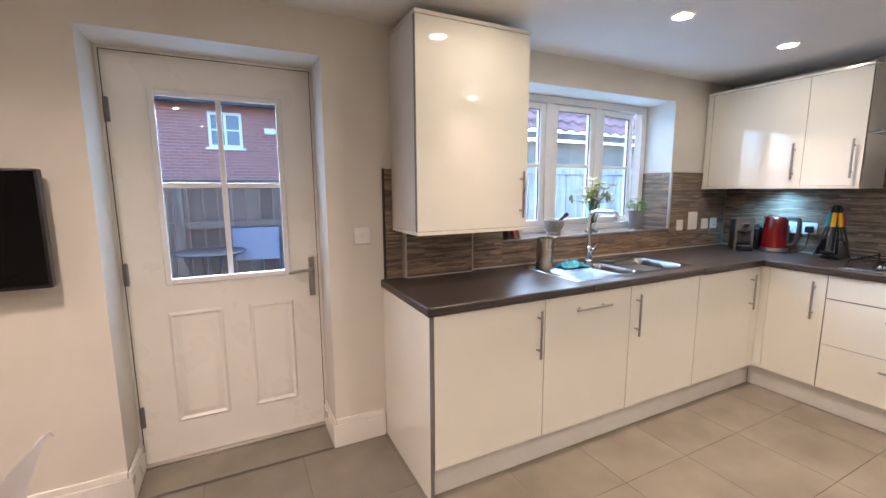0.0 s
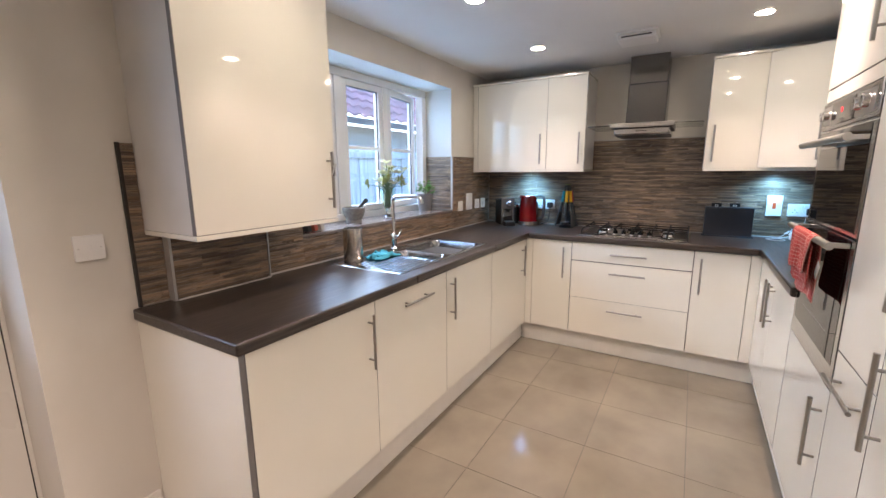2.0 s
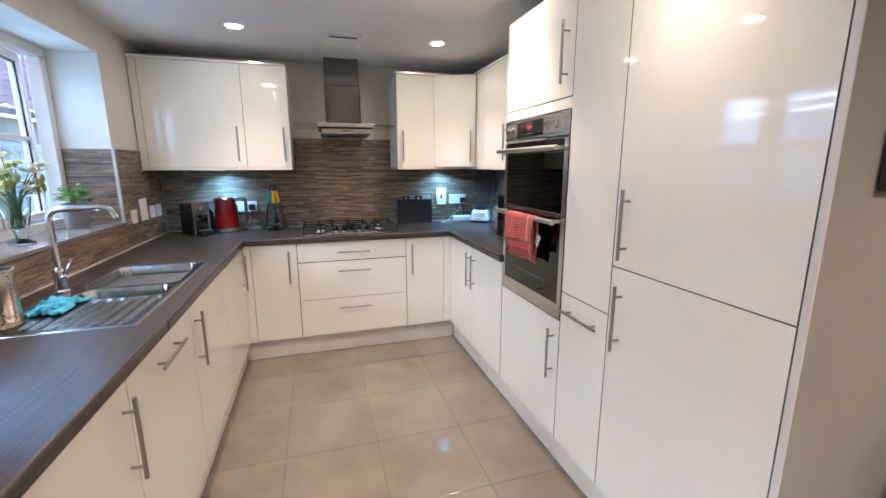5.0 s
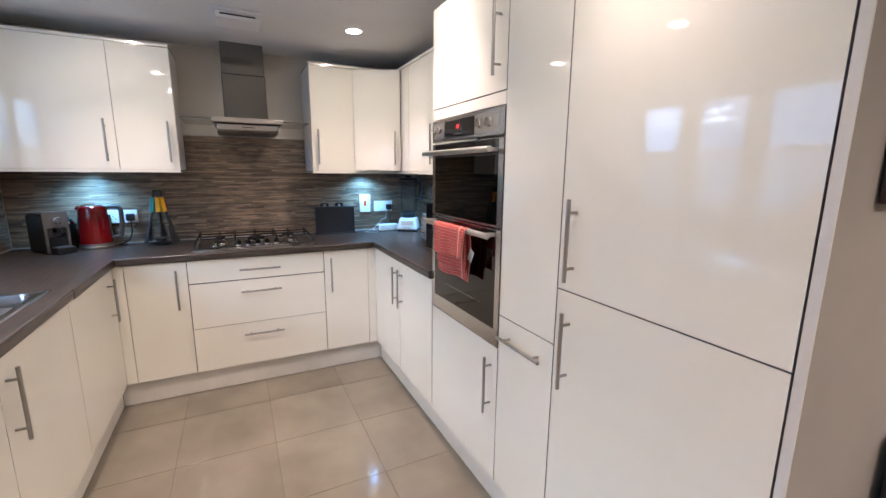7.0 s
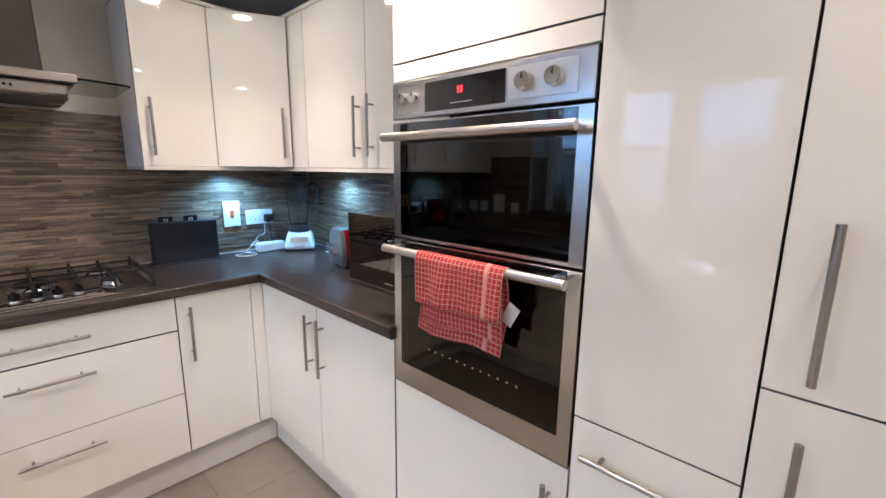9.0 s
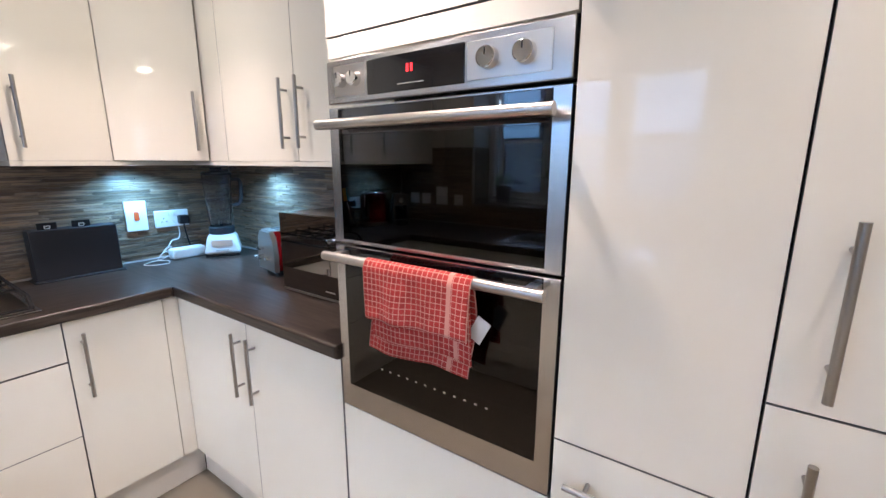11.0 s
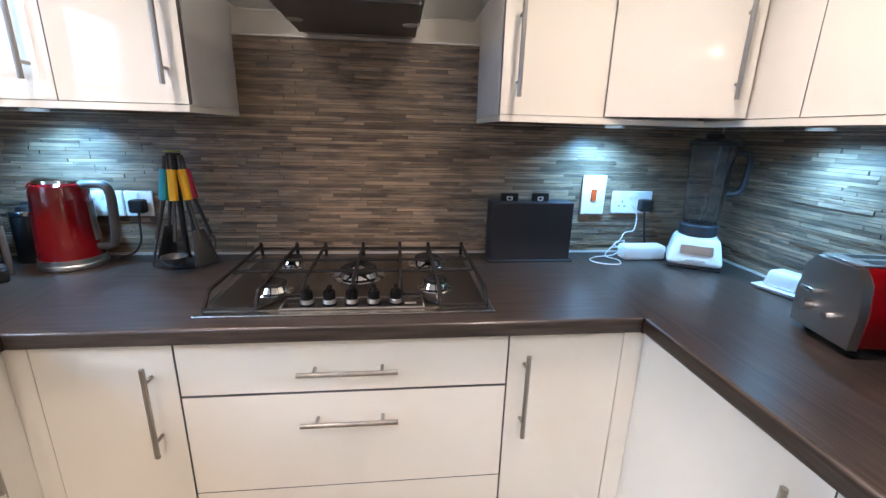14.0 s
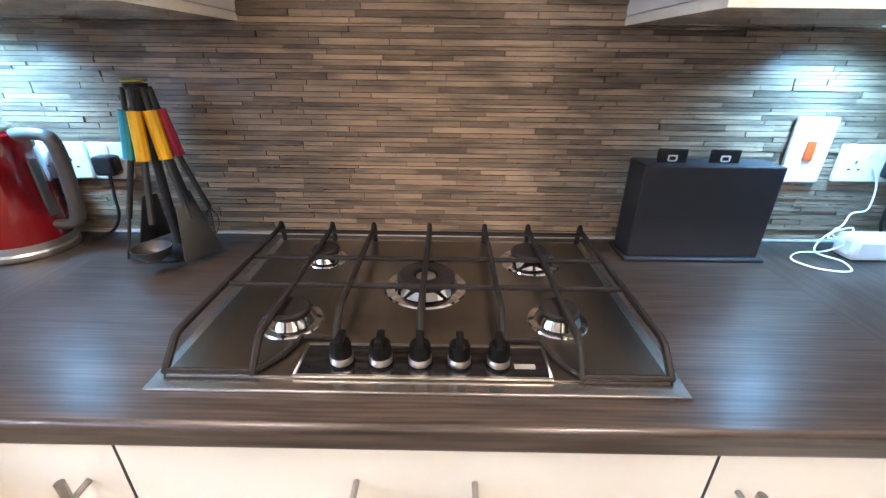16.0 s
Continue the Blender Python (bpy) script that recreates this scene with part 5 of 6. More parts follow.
part("body", boxes((0.012, 0.20, -0.056, 0.056, 0, 0.235), bevel=0.014), M_BLACK, coffee)
part("face_frame", boxes((0.0, 0.0115, -0.062, -0.046, 0.0, 0.15), (0.0, 0.0115, 0.046, 0.062, 0.0, 0.15), (0.0, 0.0115, -0.062, 0.062, 0.1505, 0.248), bevel=0.004), M_SILVER, coffee, "silver-grey face panel")
part("recess", boxes((0.004, 0.0116, -0.0455, 0.0455, 0.012, 0.1495)), M_BGLASS, coffee, "dark cup recess")
part("outlet", rod(bmesh.new(), (-0.020, 0.0, 0.150), (-0.020, 0.0, 0.122), 0.012, 0.009), M_BLACK, coffee)
part("button", rod(rod(bmesh.new(), (-0.022, 0.0, 0.195), (-0.0005, 0.0, 0.195), 0.022, 0.026, 24), (-0.026, 0.0, 0.195), (-0.022, 0.0, 0.195), 0.018, 0.022, 24), M_CHROME, coffee, "round chrome button")
part("drip_tray", boxes((-0.072, -0.0005, -0.048, 0.048, 0.0, 0.040), bevel=0.008), M_BLACK, coffee)
part("tray_grille", boxes((-0.066, -0.008, -0.042, 0.042, 0.0402, 0.0425), bevel=0.001), M_SLATE_DARK, coffee)
can = thing("milk_frother", pose(3.674, 1.893, WT1), "black milk frother jug with chrome rim behind the kettle", "milk frother")
part("jug", lathe(bmesh.new(), [(0, 0), (0.045, 0), (0.047, 0.004), (0.046, 0.15), (0.044, 0.154), (0, 0.154)]), M_BLACK, can)
part("rim", lathe(bmesh.new(), [(0.046, 0.1545), (0.047, 0.165), (0.044, 0.170), (0.030, 0.172)]), M_CHROME, can, "chrome rim")
part("lid", lathe(bmesh.new(), [(0.0295, 0.171), (0.028, 0.182), (0.012, 0.187), (0.011, 0.196), (0, 0.197)]), M_BLACK, can, "black lid with knob")
M_SLATE2 = mat("slate_grey_plastic", (0.016, 0.019, 0.026), 0.5, bump=0.1)
boards = thing("chopping_board_case", pose(3.645, 0.205, WT1), "dark grey chopping board case with index tabs", "chopping boards")
part("case", boxes((-0.036, 0.042, -0.128, 0.168, 0.008, 0.216), bevel=0.004), M_SLATE2, boards)
part("base", boxes((-0.048, 0.05, -0.138, 0.177, 0, 0.0085), bevel=0.003), M_SLATE2, boards)
for y in (0.100, -0.012):
    tab = part("index_tab", boxes((-0.006, 0.0, y - 0.032, y + 0.032, 0.212, 0.244), bevel=0.003), M_BLACK, boards, "black index tab with pale mark")
    part("mark", boxes((-0.0072, -0.0062, y - 0.010, y + 0.010, 0.229, 0.232), (-0.0072, -0.0062, y - 0.010, y - 0.007, 0.220, 0.229), (-0.0072, -0.0062, y + 0.007, y + 0.010, 0.220, 0.229), (-0.0072, -0.0062, y - 0.007, y + 0.007, 0.2185, 0.221)), M_PLASTIC, tab)
ad = thing("charger_brick", pose(3.642, -0.222, WT1), "white power adapter with a tangle of white cable", "charger")
part("brick", boxes((-0.03, 0.03, -0.083, 0.083, 0, 0.056), bevel=0.012), M_PLASTIC, ad)
part("cable", tube(bmesh.new(), bend([(0, 0.08, 0.03), (0.0, 0.12, 0.012), (0.01, 0.17, 0.004), (-0.03, 0.215, 0.004), (-0.075, 0.19, 0.004), (-0.085, 0.13, 0.004), (-0.04, 0.11, 0.006), (0.0, 0.14, 0.010), (0.03, 0.11, 0.03), (0.03, 0.075, 0.065), (0.045, 0.05, 0.09), (0.05, 0.012, 0.10), (0.065, 0.0, 0.15), (0.067, 0.02, 0.19), (0.07, 0.03, 0.195)], 6), 0.0019, 6), M_PLASTIC, ad, "thin white cable")
part("cable", tube(bmesh.new(), bend([(0.0, 0.08, 0.035), (0.02, 0.10, 0.05), (0.01, 0.07, 0.068), (-0.01, 0.09, 0.055), (0.015, 0.11, 0.04), (0.03, 0.085, 0.06)], 6), 0.0019, 6), M_PLASTIC, ad, "thin white cable")
M_JAR = glass("clear_jar", (0.90, 0.92, 0.95), 0.09, 1.3)
bl_ = thing("blender", pose(3.560, -0.372, WT1, 0, 0, -32), "white blender with clear jug and black lid", "blender")


def frustum(bm, w0, d0, w1, d1, z0, z1, bevel=0.0):
    box(bm, -0.5, 0.5, -0.5, 0.5, 0, 1)
    for v in bm.verts:
        t = v.co.z
        v.co = Vector((v.co.x * (w0 + (w1 - w0) * t), v.co.y * (d0 + (d1 - d0) * t), z0 + (z1 - z0) * t))
    if bevel:
        bmesh.ops.bevel(bm, geom=list(bm.edges), offset=bevel, segments=3, affect="EDGES", profile=0.5)
    return bm


part("foot", boxes((-0.075, 0.075, -0.082, 0.082, 0, 0.014), bevel=0.004), M_BLACK, bl_)
part("base", frustum(bmesh.new(), 0.165, 0.178, 0.125, 0.135, 0.014, 0.115, 0.018), M_PLASTIC, bl_, "white motor base")
p = part("control_strip", boxes((-0.002, 0.002, -0.05, 0.05, -0.016, 0.016), bevel=0.0015), M_STEEL, bl_, "grey button strip")
p.matrix_basis = pose(-0.0755, 0, 0.072, 0, 11, 0)
p = part("badge", boxes((-0.002, 0.002, -0.03, 0.03, -0.004, 0.004), bevel=0.001), M_TRIM, bl_)
p.matrix_basis = pose(-0.083, 0, 0.036, 0, 11, 0)
part("collar", lathe(bmesh.new(), [(0.058, 0.115), (0.062, 0.12), (0.062, 0.150), (0.056, 0.156), (0, 0.156)]), M_SLATE2, bl_)
part("blade", boxes((-0.03, 0.03, -0.006, 0.006, 0.168, 0.170), (-0.006, 0.006, -0.03, 0.03, 0.172, 0.174), (-0.005, 0.005, -0.005, 0.005, 0.157, 0.174)), M_CHROME, bl_)
part("jug", lathe(bmesh.new(), [(0.054, 0.157), (0.058, 0.18), (0.070, 0.40), (0.073, 0.425), (0.070, 0.425), (0.067, 0.40), (0.055, 0.18), (0.050, 0.160), (0, 0.160)], seg=10), M_JAR, bl_, "clear ribbed jug")
part("lid", lathe(bmesh.new(), [(0.074, 0.4255), (0.074, 0.437), (0.062, 0.444), (0.03, 0.446), (0.028, 0.462), (0, 0.463)], seg=24), M_BLACK, bl_, "black lid")
part("handle", tube(bmesh.new(), bend([(0.0, -0.066, 0.40), (0, -0.095, 0.402), (0, -0.110, 0.385), (0, -0.108, 0.32), (0, -0.098, 0.275), (0, -0.062, 0.262)], 6), 0.010, 10), M_SLATE2, bl_, "dark side handle")
bt = thing("butter_dish", pose(3.262, -0.475, WT1, 0, 0, 15), "white ceramic butter dish with lid", "butter dish")
M_CER = mat("white_ceramic", (0.80, 0.79, 0.76), 0.12, coat=0.4)
part("tray", frustum(bmesh.new(), 0.15, 0.085, 0.175, 0.105, 0, 0.014, 0.004), M_CER, bt)
part("lid", frustum(bmesh.new(), 0.13, 0.07, 0.115, 0.058, 0.0145, 0.065, 0.010), M_CER, bt)
ts = thing("toaster", pose(2.965, -0.385, WT1, 0, 0, -11), "red two-slice toaster with brushed steel end", "toaster")
bm = bmesh.new()
prof = [(-0.085, 0.02), (-0.088, 0.10), (-0.078, 0.165), (-0.055, 0.195), (0.055, 0.195), (0.078, 0.165), (0.088, 0.10), (0.085, 0.02)]
ra = [bm.verts.new((x, -0.115, z)) for x, z in prof]
rb = [bm.verts.new((x, 0.105, z)) for x, z in prof]
for k in range(len(prof)):
    j = (k + 1) % len(prof)
    bm.faces.new((ra[k], ra[j], rb[j], rb[k]))
bm.faces.new(ra)
bm.faces.new(rb[::-1])
bmesh.ops.bevel(bm, geom=[e for e in bm.edges if abs(e.verts[0].co.y - e.verts[1].co.y) > 0.1], offset=0.012, segments=3, affect="EDGES", profile=0.5)
part("shell", bm, M_KRED, ts, "glossy red shell")
bm = bmesh.new()
pe = [(x * 0.985, z - 0.001) for x, z in prof]
ra = [bm.verts.new((x, 0.1055, z)) for x, z in pe]
rb = [bm.verts.new((x, 0.126, z * 0.985 + 0.001)) for x, z in pe]
for k in range(len(pe)):
    j = (k + 1) % len(pe)
    bm.faces.new((ra[k], ra[j], rb[j], rb[k]))
bm.faces.new(ra)
bm.faces.new(rb[::-1])
part("end_plate", bm, M_STEEL, ts, "brushed steel end plate")
part("top_plate", boxes((-0.05, 0.05, -0.11, 0.12, 0.1952, 0.199), bevel=0.0015), M_STEEL, ts)
for x in (-0.024, 0.024):
    part("slot", boxes((x - 0.014, x + 0.014, -0.085, 0.085, 0.1992, 0.2000)), M_BLACK, ts, "dark bread slot")
part("lever", boxes((0.012, 0.048, 0.1265, 0.150, 0.110, 0.122), bevel=0.004), M_CHROME, ts)
for x, r in ((0.035, 0.013), (-0.03, 0.009)):
    part("knob", rod(bmesh.new(), (x, 0.1265, 0.075), (x, 0.146, 0.075), r, r * 0.9), M_CHROME, ts)
for x in (-0.06, 0.06):
    for y in (-0.09, 0.09):
        part("foot", rod(bmesh.new(), (x, y, 0), (x, y, 0.021), 0.012, seg=10), M_BLACK, ts)
mw = thing("microwave", pose(2.175, -0.165, WT1), "black microwave with mirrored glass door", "microwave")
M_MIRROR = mat("mirrored_black_glass", (0.26, 0.25, 0.24), 0.03, 1.0, rvar=0.01)
part("case", boxes((0.0, 0.545, -0.345, -0.018, 0.012, 0.305), bevel=0.006), M_STEEL, mw, "grey metal case")
part("door", boxes((0.0, 0.548, -0.0175, 0.004, 0.014, 0.308), bevel=0.003), M_MIRROR, mw, "mirrored black glass door")
part("lower_trim", boxes((0.0, 0.548, -0.017, 0.0045, 0.006, 0.0135)), M_STEEL, mw)
part("handle", rod(rod(rod(bmesh.new(), (0.035, 0.030, 0.035), (0.035, 0.030, 0.290), 0.008), (0.035, 0.004, 0.06), (0.035, 0.030, 0.06), 0.006), (0.035, 0.004, 0.265), (0.035, 0.030, 0.265), 0.006), M_STEEL, mw, "upright steel bar handle")
part("logo_bar", boxes((0.25, 0.30, 0.0042, 0.0048, 0.035, 0.040)), M_TRIM, mw)
for u in (0.05, 0.5):
    for v in (-0.30, -0.06):
        part("foot", rod(bmesh.new(), (u, v, 0), (u, v, 0.013), 0.014, seg=10), M_BLACK, mw)

# ---- window sill and sink things ----
SZ = WZ0 + 0.018
M_VASE = glass("vase_glass", (0.80, 0.90, 0.85), 0.02)
vase = thing("flower_vase", pose(2.31, 2.325, SZ), "clear glass vase of pale yellow and white flowers", "vase of flowers")
part("vase", lathe(bmesh.new(), [(0, 0), (0.045, 0), (0.047, 0.006), (0.02, 0.02), (0.02, 0.035), (0.032, 0.07), (0.048, 0.14), (0.056, 0.205), (0.053, 0.205), (0.044, 0.14), (0.028, 0.075), (0.0, 0.06)]), M_VASE, vase)
M_STEM = mat("green_stems", (0.06, 0.13, 0.03), 0.5)
M_PETAL = mat("pale_yellow_petals", (0.80, 0.77, 0.45), 0.6, col2=(0.82, 0.81, 0.66), scale=30, random_by="Random", ramp=0.12)
rnd = random.Random(4)
stems, buds = bmesh.new(), bmesh.new()
for k in range(27):
    a, lean = rnd.uniform(0, 6.28), rnd.uniform(0.04, 0.24)
    h = rnd.uniform(0.27, 0.40) - lean * 0.35
    tip = Vector((lean * math.cos(a), lean * math.sin(a) * 0.40, h))
    tube(stems, bend([(rnd.uniform(-0.02, 0.02), rnd.uniform(-0.02, 0.02), 0.075), (tip.x * 0.3, tip.y * 0.3, 0.2), tip], 4), 0.0022, 5)
    if k < 18:
        fl = bmesh.new()
        for q in range(6):
            b = q * math.pi / 3 + k
            out = Vector((math.cos(b), math.sin(b), 0))
            sidev = Vector((-math.sin(b), math.cos(b), 0)) * 0.020
            r = rnd.uniform(0.042, 0.060)
            c = [tip, tip + out * r * 0.5 + sidev + Vector((0, 0, 0.014)), tip + out * r + Vector((0, 0, 0.026)), tip + out * r * 0.5 - sidev + Vector((0, 0, 0.014))]
            vs = [fl.verts.new(v) for v in c]
            fl.faces.new(vs)
        part("flower", fl, M_PETAL, vase, "pale yellow open flower")
    else:
        for q in range(4):
            at = tip + Vector((rnd.uniform(-0.014, 0.014), rnd.uniform(-0.012, 0.012), rnd.uniform(-0.015, 0.02)))
            lathe(buds, [(0, -0.018), (0.008, -0.004), (0.0085, 0.008), (0, 0.022)], at, 6)
for k in range(26):
    a, r = rnd.uniform(0, 6.28), rnd.uniform(0.03, 0.12)
    c = Vector((r * math.cos(a), r * math.sin(a) * 0.55, rnd.uniform(0.20, 0.30)))
    d = Vector((math.cos(a), math.sin(a), 0.5)).normalized() * 0.028
    s = Vector((-math.sin(a), math.cos(a), 0.2)) * 0.007
    vs = [stems.verts.new(v) for v in (c - d, c + s, c + d, c - s)]
    stems.faces.new(vs)
part("stems", stems, M_STEM, vase, "green stems and leaves")
bud_part = part("bud_cluster", buds, mat("yellow_green_buds", (0.28, 0.30, 0.08), 0.5), vase, "yellow-green flower buds")
tagged(bud_part, kind="stuff")
herb = thing("potted_herb", pose(2.80, 2.335, SZ), "green basil plant in a grey pot", "potted plant")
part("pot", lathe(bmesh.new(), [(0, 0), (0.046, 0), (0.050, 0.006), (0.060, 0.122), (0.063, 0.125), (0.063, 0.138), (0.057, 0.138), (0.054, 0.115), (0, 0.112)]), mat("grey_pot", (0.18, 0.18, 0.19), 0.45, col2=(0.14, 0.14, 0.15)), herb)
M_LEAF = mat("basil_leaves", (0.14, 0.36, 0.05), 0.45, col2=(0.08, 0.23, 0.03), scale=25, random_by="Island", ramp=0.3)
lv = bmesh.new()
for k in range(150):
    a, e = rnd.uniform(0, 6.28), rnd.uniform(0.0, 1.2)
    r = rnd.uniform(0.55, 1.0)
    c = Vector((0.085 * r * math.cos(a) * math.cos(e * 0.8), 0.075 * r * math.sin(a) * math.cos(e * 0.8), 0.15 + 0.095 * r * math.sin(e) + rnd.uniform(-0.015, 0.015)))
    d = Vector((math.cos(a) + rnd.uniform(-0.5, 0.5), math.sin(a) + rnd.uniform(-0.5, 0.5), rnd.uniform(-0.3, 0.5))).normalized() * rnd.uniform(0.013, 0.021)
    s = d.cross(Vector((0, 0, 1))).normalized() * d.length * 0.55
    up = Vector((0, 0, 0.004))
    m0, tp = lv.verts.new(c - d), lv.verts.new(c + d)
    l0, r0, cc = lv.verts.new(c + s + up), lv.verts.new(c - s + up), lv.verts.new(c)
    for f in ((m0, l0, cc), (l0, tp, cc), (tp, r0, cc), (r0, m0, cc)):
        lv.faces.new(f)
leaves = part("leaves", lv, M_LEAF, herb, "small bright green leaves")
tagged(leaves, kind="stuff")
part("stalks", tube(tube(tube(bmesh.new(), [(0, 0, 0.11), (0.01, 0.0, 0.2)], 0.003, 6), [(0.02, 0.01, 0.11), (0.04, 0.02, 0.19)], 0.003, 6), [(-0.02, -0.01, 0.11), (-0.04, -0.01, 0.19)], 0.003, 6), M_STEM, herb)
mort = thing("mortar", pose(1.935, 2.31, SZ), "grey granite mortar holding a dark pestle", "mortar")
M_GRAN = mat("grey_granite", (0.22, 0.208, 0.19), 0.6, col2=(0.15, 0.142, 0.13), scale=60, bump=0.3, bscale=200)
part("bowl", lathe(bmesh.new(), [(0, 0), (0.046, 0), (0.050, 0.006), (0.048, 0.022), (0.062, 0.045), (0.070, 0.07), (0.072, 0.098), (0.062, 0.100), (0.056, 0.07), (0.03, 0.035), (0, 0.03)]), M_GRAN, mort)
part("pestle", lathe(bmesh.new(), [(0, -0.075), (0.014, -0.07), (0.016, -0.05), (0.010, 0.0), (0.010, 0.055), (0.015, 0.075), (0.012, 0.088), (0, 0.092)]), M_BLACK, mort, "dark pestle").matrix_basis = pose(0.03, -0.012, 0.088, 0, 52, -12)
book_cols = ((0.03, 0.025, 0.025), (0.42, 0.10, 0.07), (0.50, 0.46, 0.38))
for k, col in enumerate(book_cols):
    bk = thing("cookbook", pose(1.495 + 0.045 * k, 2.315, SZ + 0.001, 0, -14, 0), ("dark leaning cookbook on the window sill", "red spined leaning cookbook on the window sill", "cream leaning cookbook on the window sill")[k], "book", "cookbooks")
    part("cover", boxes((0, 0.003, -0.085, 0.085, 0.0, 0.24), (0.021, 0.024, -0.085, 0.085, 0.0, 0.24), (0.003, 0.021, -0.085, -0.082, 0.0, 0.24), bevel=0.0008), mat("book_cover", col, 0.4), bk)
    part("pages", boxes((0.0032, 0.0208, -0.0815, 0.082, 0.004, 0.236)), M_TOWEL2, bk, "cream page block")
M_POT = mat("polished_pot_steel", (0.58, 0.53, 0.46), 0.24, 1.0, col2=(0.50, 0.46, 0.40), scale=30, stretch=(1, 1, 0.1))
up_ = thing("utensil_pot", pose(1.640, 2.050, WT1 + 0.004), "perforated stainless steel utensil pot by the sink", "utensil pot")
part("cylinder", lathe(bmesh.new(), [(0, 0), (0.051, 0), (0.053, 0.003), (0.053, 0.176), (0.056, 0.178), (0.056, 0.182), (0.050, 0.182), (0.049, 0.006), (0, 0.006)], seg=36), M_POT, up_)
bm = bmesh.new()
for i in range(17):
    for j in range(3):
        a = radians(216 + 34 * j + (i % 2) * 4)
        d = Vector((math.cos(a), math.sin(a), 0))
        rod(bm, d * 0.0525 + Vector((0, 0, 0.016 + 0.0092 * i)), d * 0.0536 + Vector((0, 0, 0.016 + 0.0092 * i)), 0.0026, seg=8)
tagged(part("perforations", bm, M_BLACK, up_, "rows of small dark holes"), kind="stuff")
M_CLOTH = mat("teal_cloth", (0.05, 0.32, 0.42), 0.9, col2=(0.03, 0.22, 0.30), scale=30, bump=0.8, bscale=300)
dc = thing("dish_cloth", pose(1.805, 1.985, WT1 + 0.002), "crumpled teal dishcloth on the drainer", "dishcloth")
rows = []
for j in range(25):
    row = []
    for i in range(25):
        u, v = (i / 24 - 0.5), (j / 24 - 0.5)
        n1 = noise.noise(Vector((u * 5, v * 5, 3.3)))
        n2 = noise.noise(Vector((u * 11, v * 11, 7.1)))
        env = max(0.0, 1 - (2 * abs(u)) ** 3) * max(0.0, 1 - (2 * abs(v)) ** 3)
        row.append(((u * 0.17 * (1 + 0.3 * n2) + 0.02 * n1, v * 0.12 * (1 + 0.3 * n1), 0.006 + env * (0.018 + 0.028 * abs(n1) + 0.012 * n2)), (u, v)))
    rows.append(row)
cl_ = part("cloth", cloth_sheet(rows), M_CLOTH, dc)
cl_.modifiers.new("thickness", "SOLIDIFY").thickness = 0.004
keys = thing("keys", pose(1.29, WY - BV - 0.034, 1.455), "bunch of keys on a ring hung from the cupboard handle", "keys")
ringpts = [(0.013 * math.cos(a), 0.004, -0.006 + 0.016 * math.sin(a)) for a in (2 * math.pi * k / 20 for k in range(21))]
part("ring", tube(bmesh.new(), ringpts, 0.0014, 6), M_STEEL, keys)
for k, a in enumerate((-12, 8, 24)):
    kk = part("key", box(box(bmesh.new(), -0.009, 0.009, -0.001, 0.001, -0.026, -0.004, bevel=0.0009), -0.0035, 0.0035, -0.001, 0.001, -0.058, -0.0262, bevel=0.0009), (M_STEEL, M_BLACK, M_STEEL)[k], keys)
    kk.matrix_basis = pose(0.004 * k, -0.004 - 0.003 * k, -0.016, 0, a, 0)

# ---- dining chair ----
M_SHELL = mat("white_moulded_plastic", (0.76, 0.74, 0.73), 0.38, col2=(0.71, 0.69, 0.68), scale=5, bump=0.05)
M_BEECH = mat("pale_beech", (0.46, 0.30, 0.17), 0.5, col2=(0.36, 0.22, 0.12), scale=20, stretch=(1, 1, 0.1))


def shell(rows):
    """A moulded sheet 9 mm thick through rows of points."""
    bm = bmesh.new()
    vs = [[bm.verts.new(p) for p in r] for r in rows]
    for i in range(len(rows) - 1):
        for j in range(len(rows[0]) - 1):
            bm.faces.new((vs[i][j], vs[i][j + 1], vs[i + 1][j + 1], vs[i + 1][j]))
    bmesh.ops.solidify(bm, geom=bm.faces[:], thickness=0.009)
    return bm


chair = thing("dining_chair", pose(-0.600, 1.33, -0.0, 0, 0, -6), "white moulded plastic dining chair with pale wooden legs", "chair")
shell_rows = []
for k in range(25):
    f = k / 24
    q = max(0.0, (f - 0.5) / 0.5)
    p = min(1.0, f / 0.5)
    row = []
    for j in range(19):
        u = -1 + j / 9
        half = 0.215 * (0.90 + 0.10 * p) * (1 - 0.38 * q ** 3)
        x = -0.42 + 0.36 * p + 0.125 * q - 0.10 * u * u * q * (1.2 - q)
        z = 0.447 + 0.006 * (1 - p) - 0.012 * math.sin(math.pi * p) + 0.335 * q ** 0.92
        z += abs(u) ** 3 * (0.03 + 0.12 * p * p) * (1 - q) - 0.045 * u ** 4 * q ** 3
        row.append((x, half * u, z))
    shell_rows.append(row)
part("shell", shell(shell_rows), M_SHELL, chair, "white moulded seat and back shell")
for u, v in ((-0.37, 0.16), (-0.37, -0.16), (-0.09, 0.16), (-0.09, -0.16)):
    part("leg", rod(bmesh.new(), (u * 1.12 + 0.028, v * 1.25, 0.0), (u, v, 0.447), 0.011, 0.016, 14), M_BEECH, chair, "turned pale wooden leg")

# ---- tiled splashbacks ----
HEIGHTS, LENGTHS = (0.0075, 0.0105, 0.0115, 0.0135), (0.07, 0.11, 0.15, 0.19, 0.235)


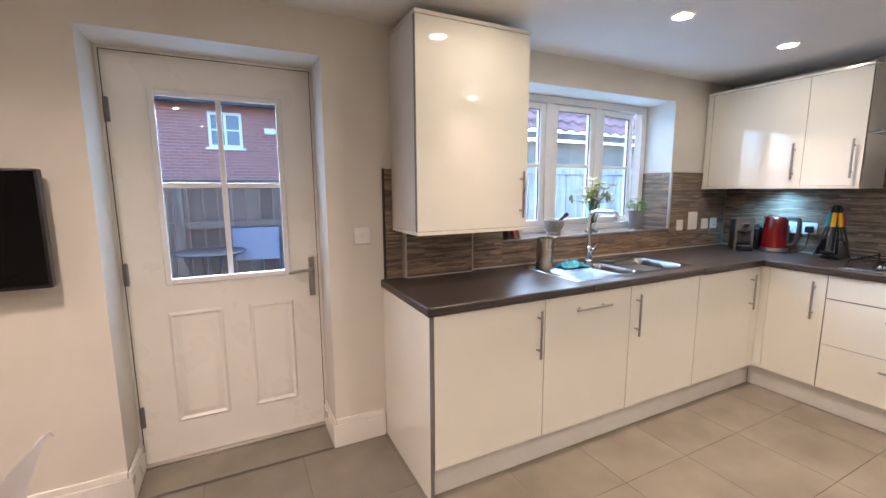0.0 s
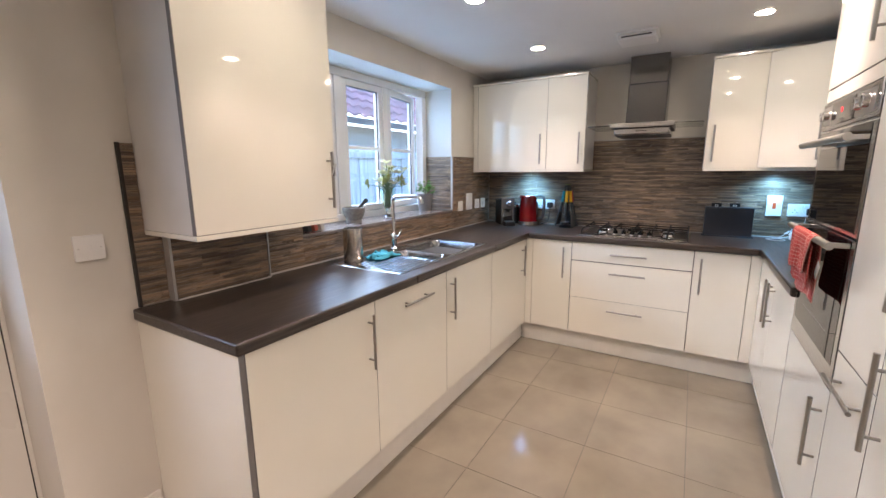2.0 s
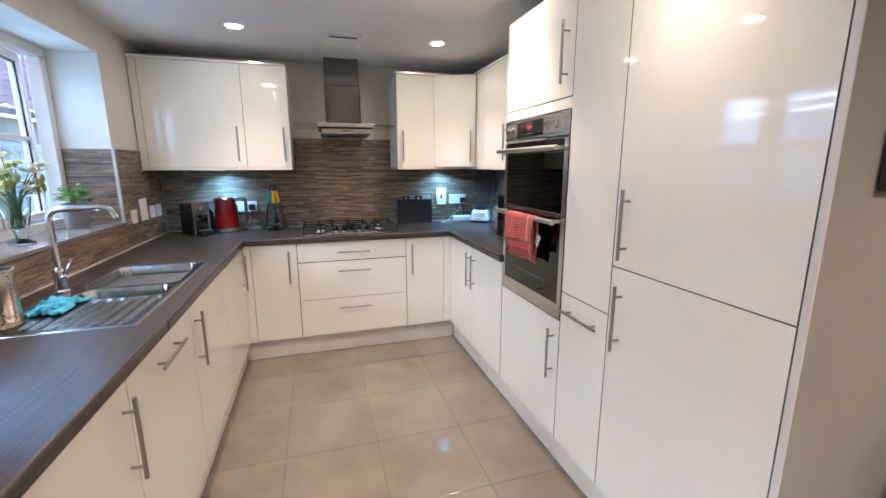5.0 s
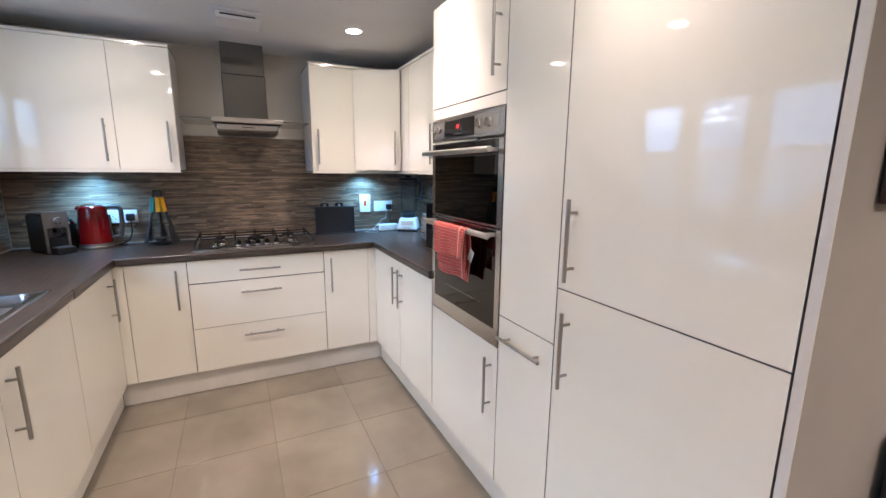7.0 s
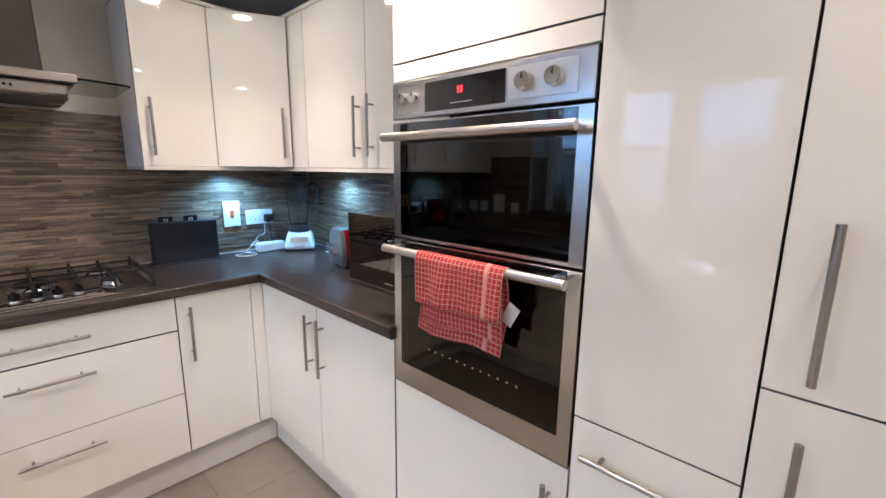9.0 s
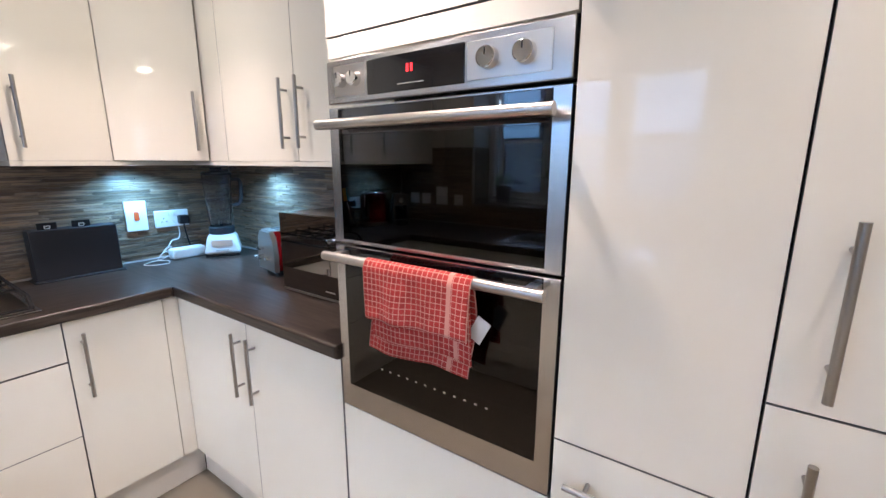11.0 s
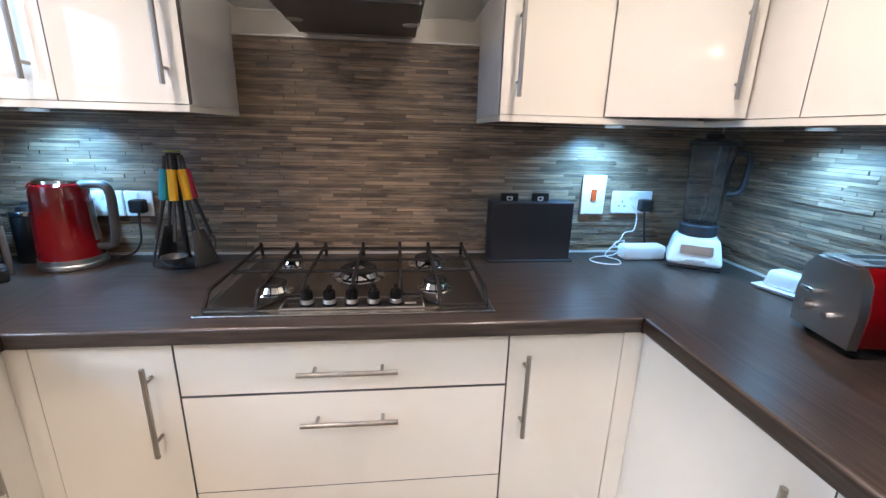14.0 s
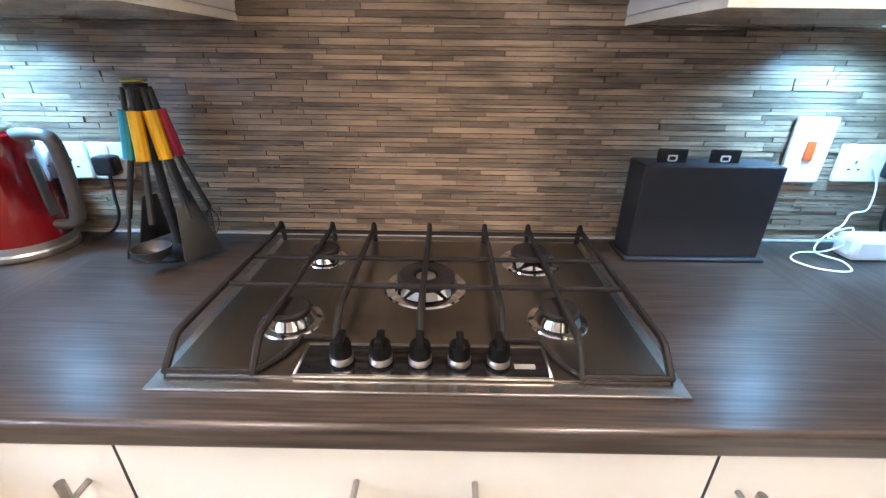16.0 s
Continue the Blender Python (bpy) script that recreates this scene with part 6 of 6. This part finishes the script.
def strip_rows(rng, u0, u1, z0, z1):
    """Rows of thin strips: (u, z, length, height, depth), filling a field."""
    z = z0
    while z < z1 - 0.002:
        h = min(rng.choice(HEIGHTS), z1 - z)
        u = u0
        while u < u1 - 0.001:
            ln = min(rng.choice(LENGTHS), u1 - u)
            if u1 - u - ln < 0.02:
                ln = u1 - u
            yield u, z, ln, h, rng.choice((0.0, 0.001, 0.002, 0.0036))
            u += ln
        z += h


def splashback(name, m, label, fields, near=None, seed=1):
    """Fields (u0, u1, z0, z1) in a plane, faces towards local -y; near: the stretch whose strips are single parts."""
    t = thing(name, m, label, "splashback", kind="structure")
    for f in fields:
        part("backing", boxes((f[0], f[1], -0.006, -0.0005, f[2], f[3])), M_GROUT, t)
    rng = random.Random(seed)
    verts, faces, shared, count = [], [], {}, 0
    for f in fields:
        for u, z, ln, h, d in strip_rows(rng, *f):
            g = 0.0007
            if near and near[0] <= u < near[1] and near[2] <= z < near[3] and count < 300:
                key = (round(ln, 3), round(h, 4), d)
                if key not in shared:
                    shared[key] = mesh_of("strip", boxes((g, ln - g, -0.009 - d, -0.004, g, h - g)), M_STRIP, False)
                o = new("strip", shared[key])
                o.parent = t
                o.location = (u, 0, z)
                count += 1
                continue
            k = len(verts)
            x0, x1, y0, y1, a, b = u + g, u + ln - g, -0.009 - d, -0.004, z + g, z + h - g
            verts += [(x0, y1, a), (x1, y1, a), (x1, y1, b), (x0, y1, b), (x0, y0, a), (x1, y0, a), (x1, y0, b), (x0, y0, b)]
            faces += [(k + 4, k + 5, k + 6, k + 7), (k, k + 1, k + 5, k + 4), (k + 3, k + 7, k + 6, k + 2), (k, k + 4, k + 7, k + 3), (k + 1, k + 2, k + 6, k + 5)]
    data = bpy.data.meshes.new("strips")
    data.from_pydata(verts, [], faces)
    data.materials.append(M_STRIPS)
    o = new("strips", data)
    o.parent = t
    tagged(o, "thin brown-grey mosaic strips", kind="stuff")
    return t


splashback("splashback_east", pose(HX, 0, 0, 0, 0, -90), "brown-grey thin strip mosaic tiled splashback",
           [(-WY + 0.012, 0.533, 0.917, 1.386), (-1.225, -0.417, 1.386, 1.637)], (-1.25, -0.10, 0.917, 1.30), 3)
splashback("splashback_south", pose(0, RY, 0, 0, 0, 180), "brown-grey thin strip mosaic tiled splashback", [(-HX + 0.012, -2.162, 0.917, 1.386)], (-HX, -2.9, 0.917, 1.386), 5)
splashback("splashback_north", pose(0, WY, 0), "brown-grey thin strip mosaic tiled splashback",
           [(0.656, 0.76, 0.917, 1.176), (0.656, 0.698, 1.176, 1.505), (1.18, WX0, 0.917, 1.176), (WX0, WX1, 0.917, 1.058), (WX1 + 0.002, HX - 0.012, 0.917, 1.515)], (0.6, 2.2, 0.917, 1.2), 7)
splashback("splashback_boxing", pose(0, WY - 0.035, 0), "brown-grey strip mosaic on the pipe boxing", [(0.762, 1.178, 0.917, 1.176)], (0.7, 1.2, 0.9, 1.2), 9)
splashback("splashback_reveal", pose(WX1, 0, 0, 0, 0, -90), "brown-grey strip mosaic on the window reveal", [(-FY0 + 0.002, -WY + 0.012, WZ0 + 0.02, 1.515)], (-3, 0, 1, 1.6), 11)
solid("pipe_boxing", boxes((0.762, 1.178, WY - 0.0345, WY - 0.001, 0.911, 1.176)), M_GROUT, "tiled boxing under the wall cupboard", "boxing")
for u in ((0.752, 0.762, WY - 0.05, WY - 0.001, 0.911, 1.176), (1.178, 1.184, WY - 0.05, WY - 0.014, 0.911, 1.176), (WX1 - 0.0145, WX1 + 0.002, WY - 0.0155, WY - 0.001, WZ0 + 0.02, 1.517), (WX1 - 0.0, HX - 0.016, WY - 0.0145, WY - 0.001, 1.5155, 1.5185), (0.646, 0.656, WY - 0.014, WY - 0.001, 0.911, 1.507)):
    solid("tile_trim", boxes(u), M_TRIM if u[0] > 0.7 else M_GROUT, "thin metal edge trim on the tiles", "tile trim")
solid("tile_trim", boxes((HX - 0.0155, HX - 0.001, 0.42, 1.222, 1.6372, 1.644)), M_TRIM, "thin metal edge trim on the tiles", "tile trim")
M_SEAL = mat("pale_sealant", (0.55, 0.53, 0.50), 0.5)
for u in ((1.186, HX - 0.016, WY - 0.019, WY - 0.012, 0.9102, 0.9165), (HX - 0.019, HX - 0.012, RY + 0.016, WY - 0.02, 0.9102, 0.9165), (2.165, HX - 0.02, RY + 0.012, RY + 0.019, 0.9102, 0.9165), (0.764, 1.177, WY - 0.055, WY - 0.047, 0.9102, 0.9165)):
    solid("sealant_bead", boxes(u, bevel=0.002), M_SEAL, "pale sealant bead along the worktop", "sealant")

# ---- floor tiles ----
TX, TY, OX, OY = 0.452, 0.450, 1.525 - 0.452 * 2, 0.38
tile_meshes = {}
i0, i1 = int((CX0 - OX) / TX) - 1, int((HX - OX) / TX) + 1
for i in range(i0, i1 + 1):
    for j in range(-7, 5):
        x0, x1 = max(OX + TX * i, CX0), min(OX + TX * (i + 1), FRONT_H + 0.05)
        y0, y1 = max(OY + TY * j, CY0), min(OY + TY * (j + 1), WY - 0.001)
        if x1 - x0 < 0.03 or y1 - y0 < 0.03 or (x0 > 0.62 and y1 < FRONT_R - 0.06) or (x0 > 0.66 and y0 > FRONT_W + 0.06):
            continue
        key = (round(x1 - x0, 3), round(y1 - y0, 3))
        if key not in tile_meshes:
            tile_meshes[key] = mesh_of("floor_tile", box(bmesh.new(), 0.0012, key[0] - 0.0012, 0.0012, key[1] - 0.0012, -0.008, 0.0, bevel=0.0005, seg=1), M_TILE, False)
        o = new("floor_tile", tile_meshes[key])
        o.parent = floor
        o.location = (x0, y0, 0)
o = new("floor_tile", mesh_of("floor_tile", boxes((-0.57, 0.35, WY + 0.001, LY - 0.032, -0.008, 0.0)), M_TILE, False))
o.parent = floor
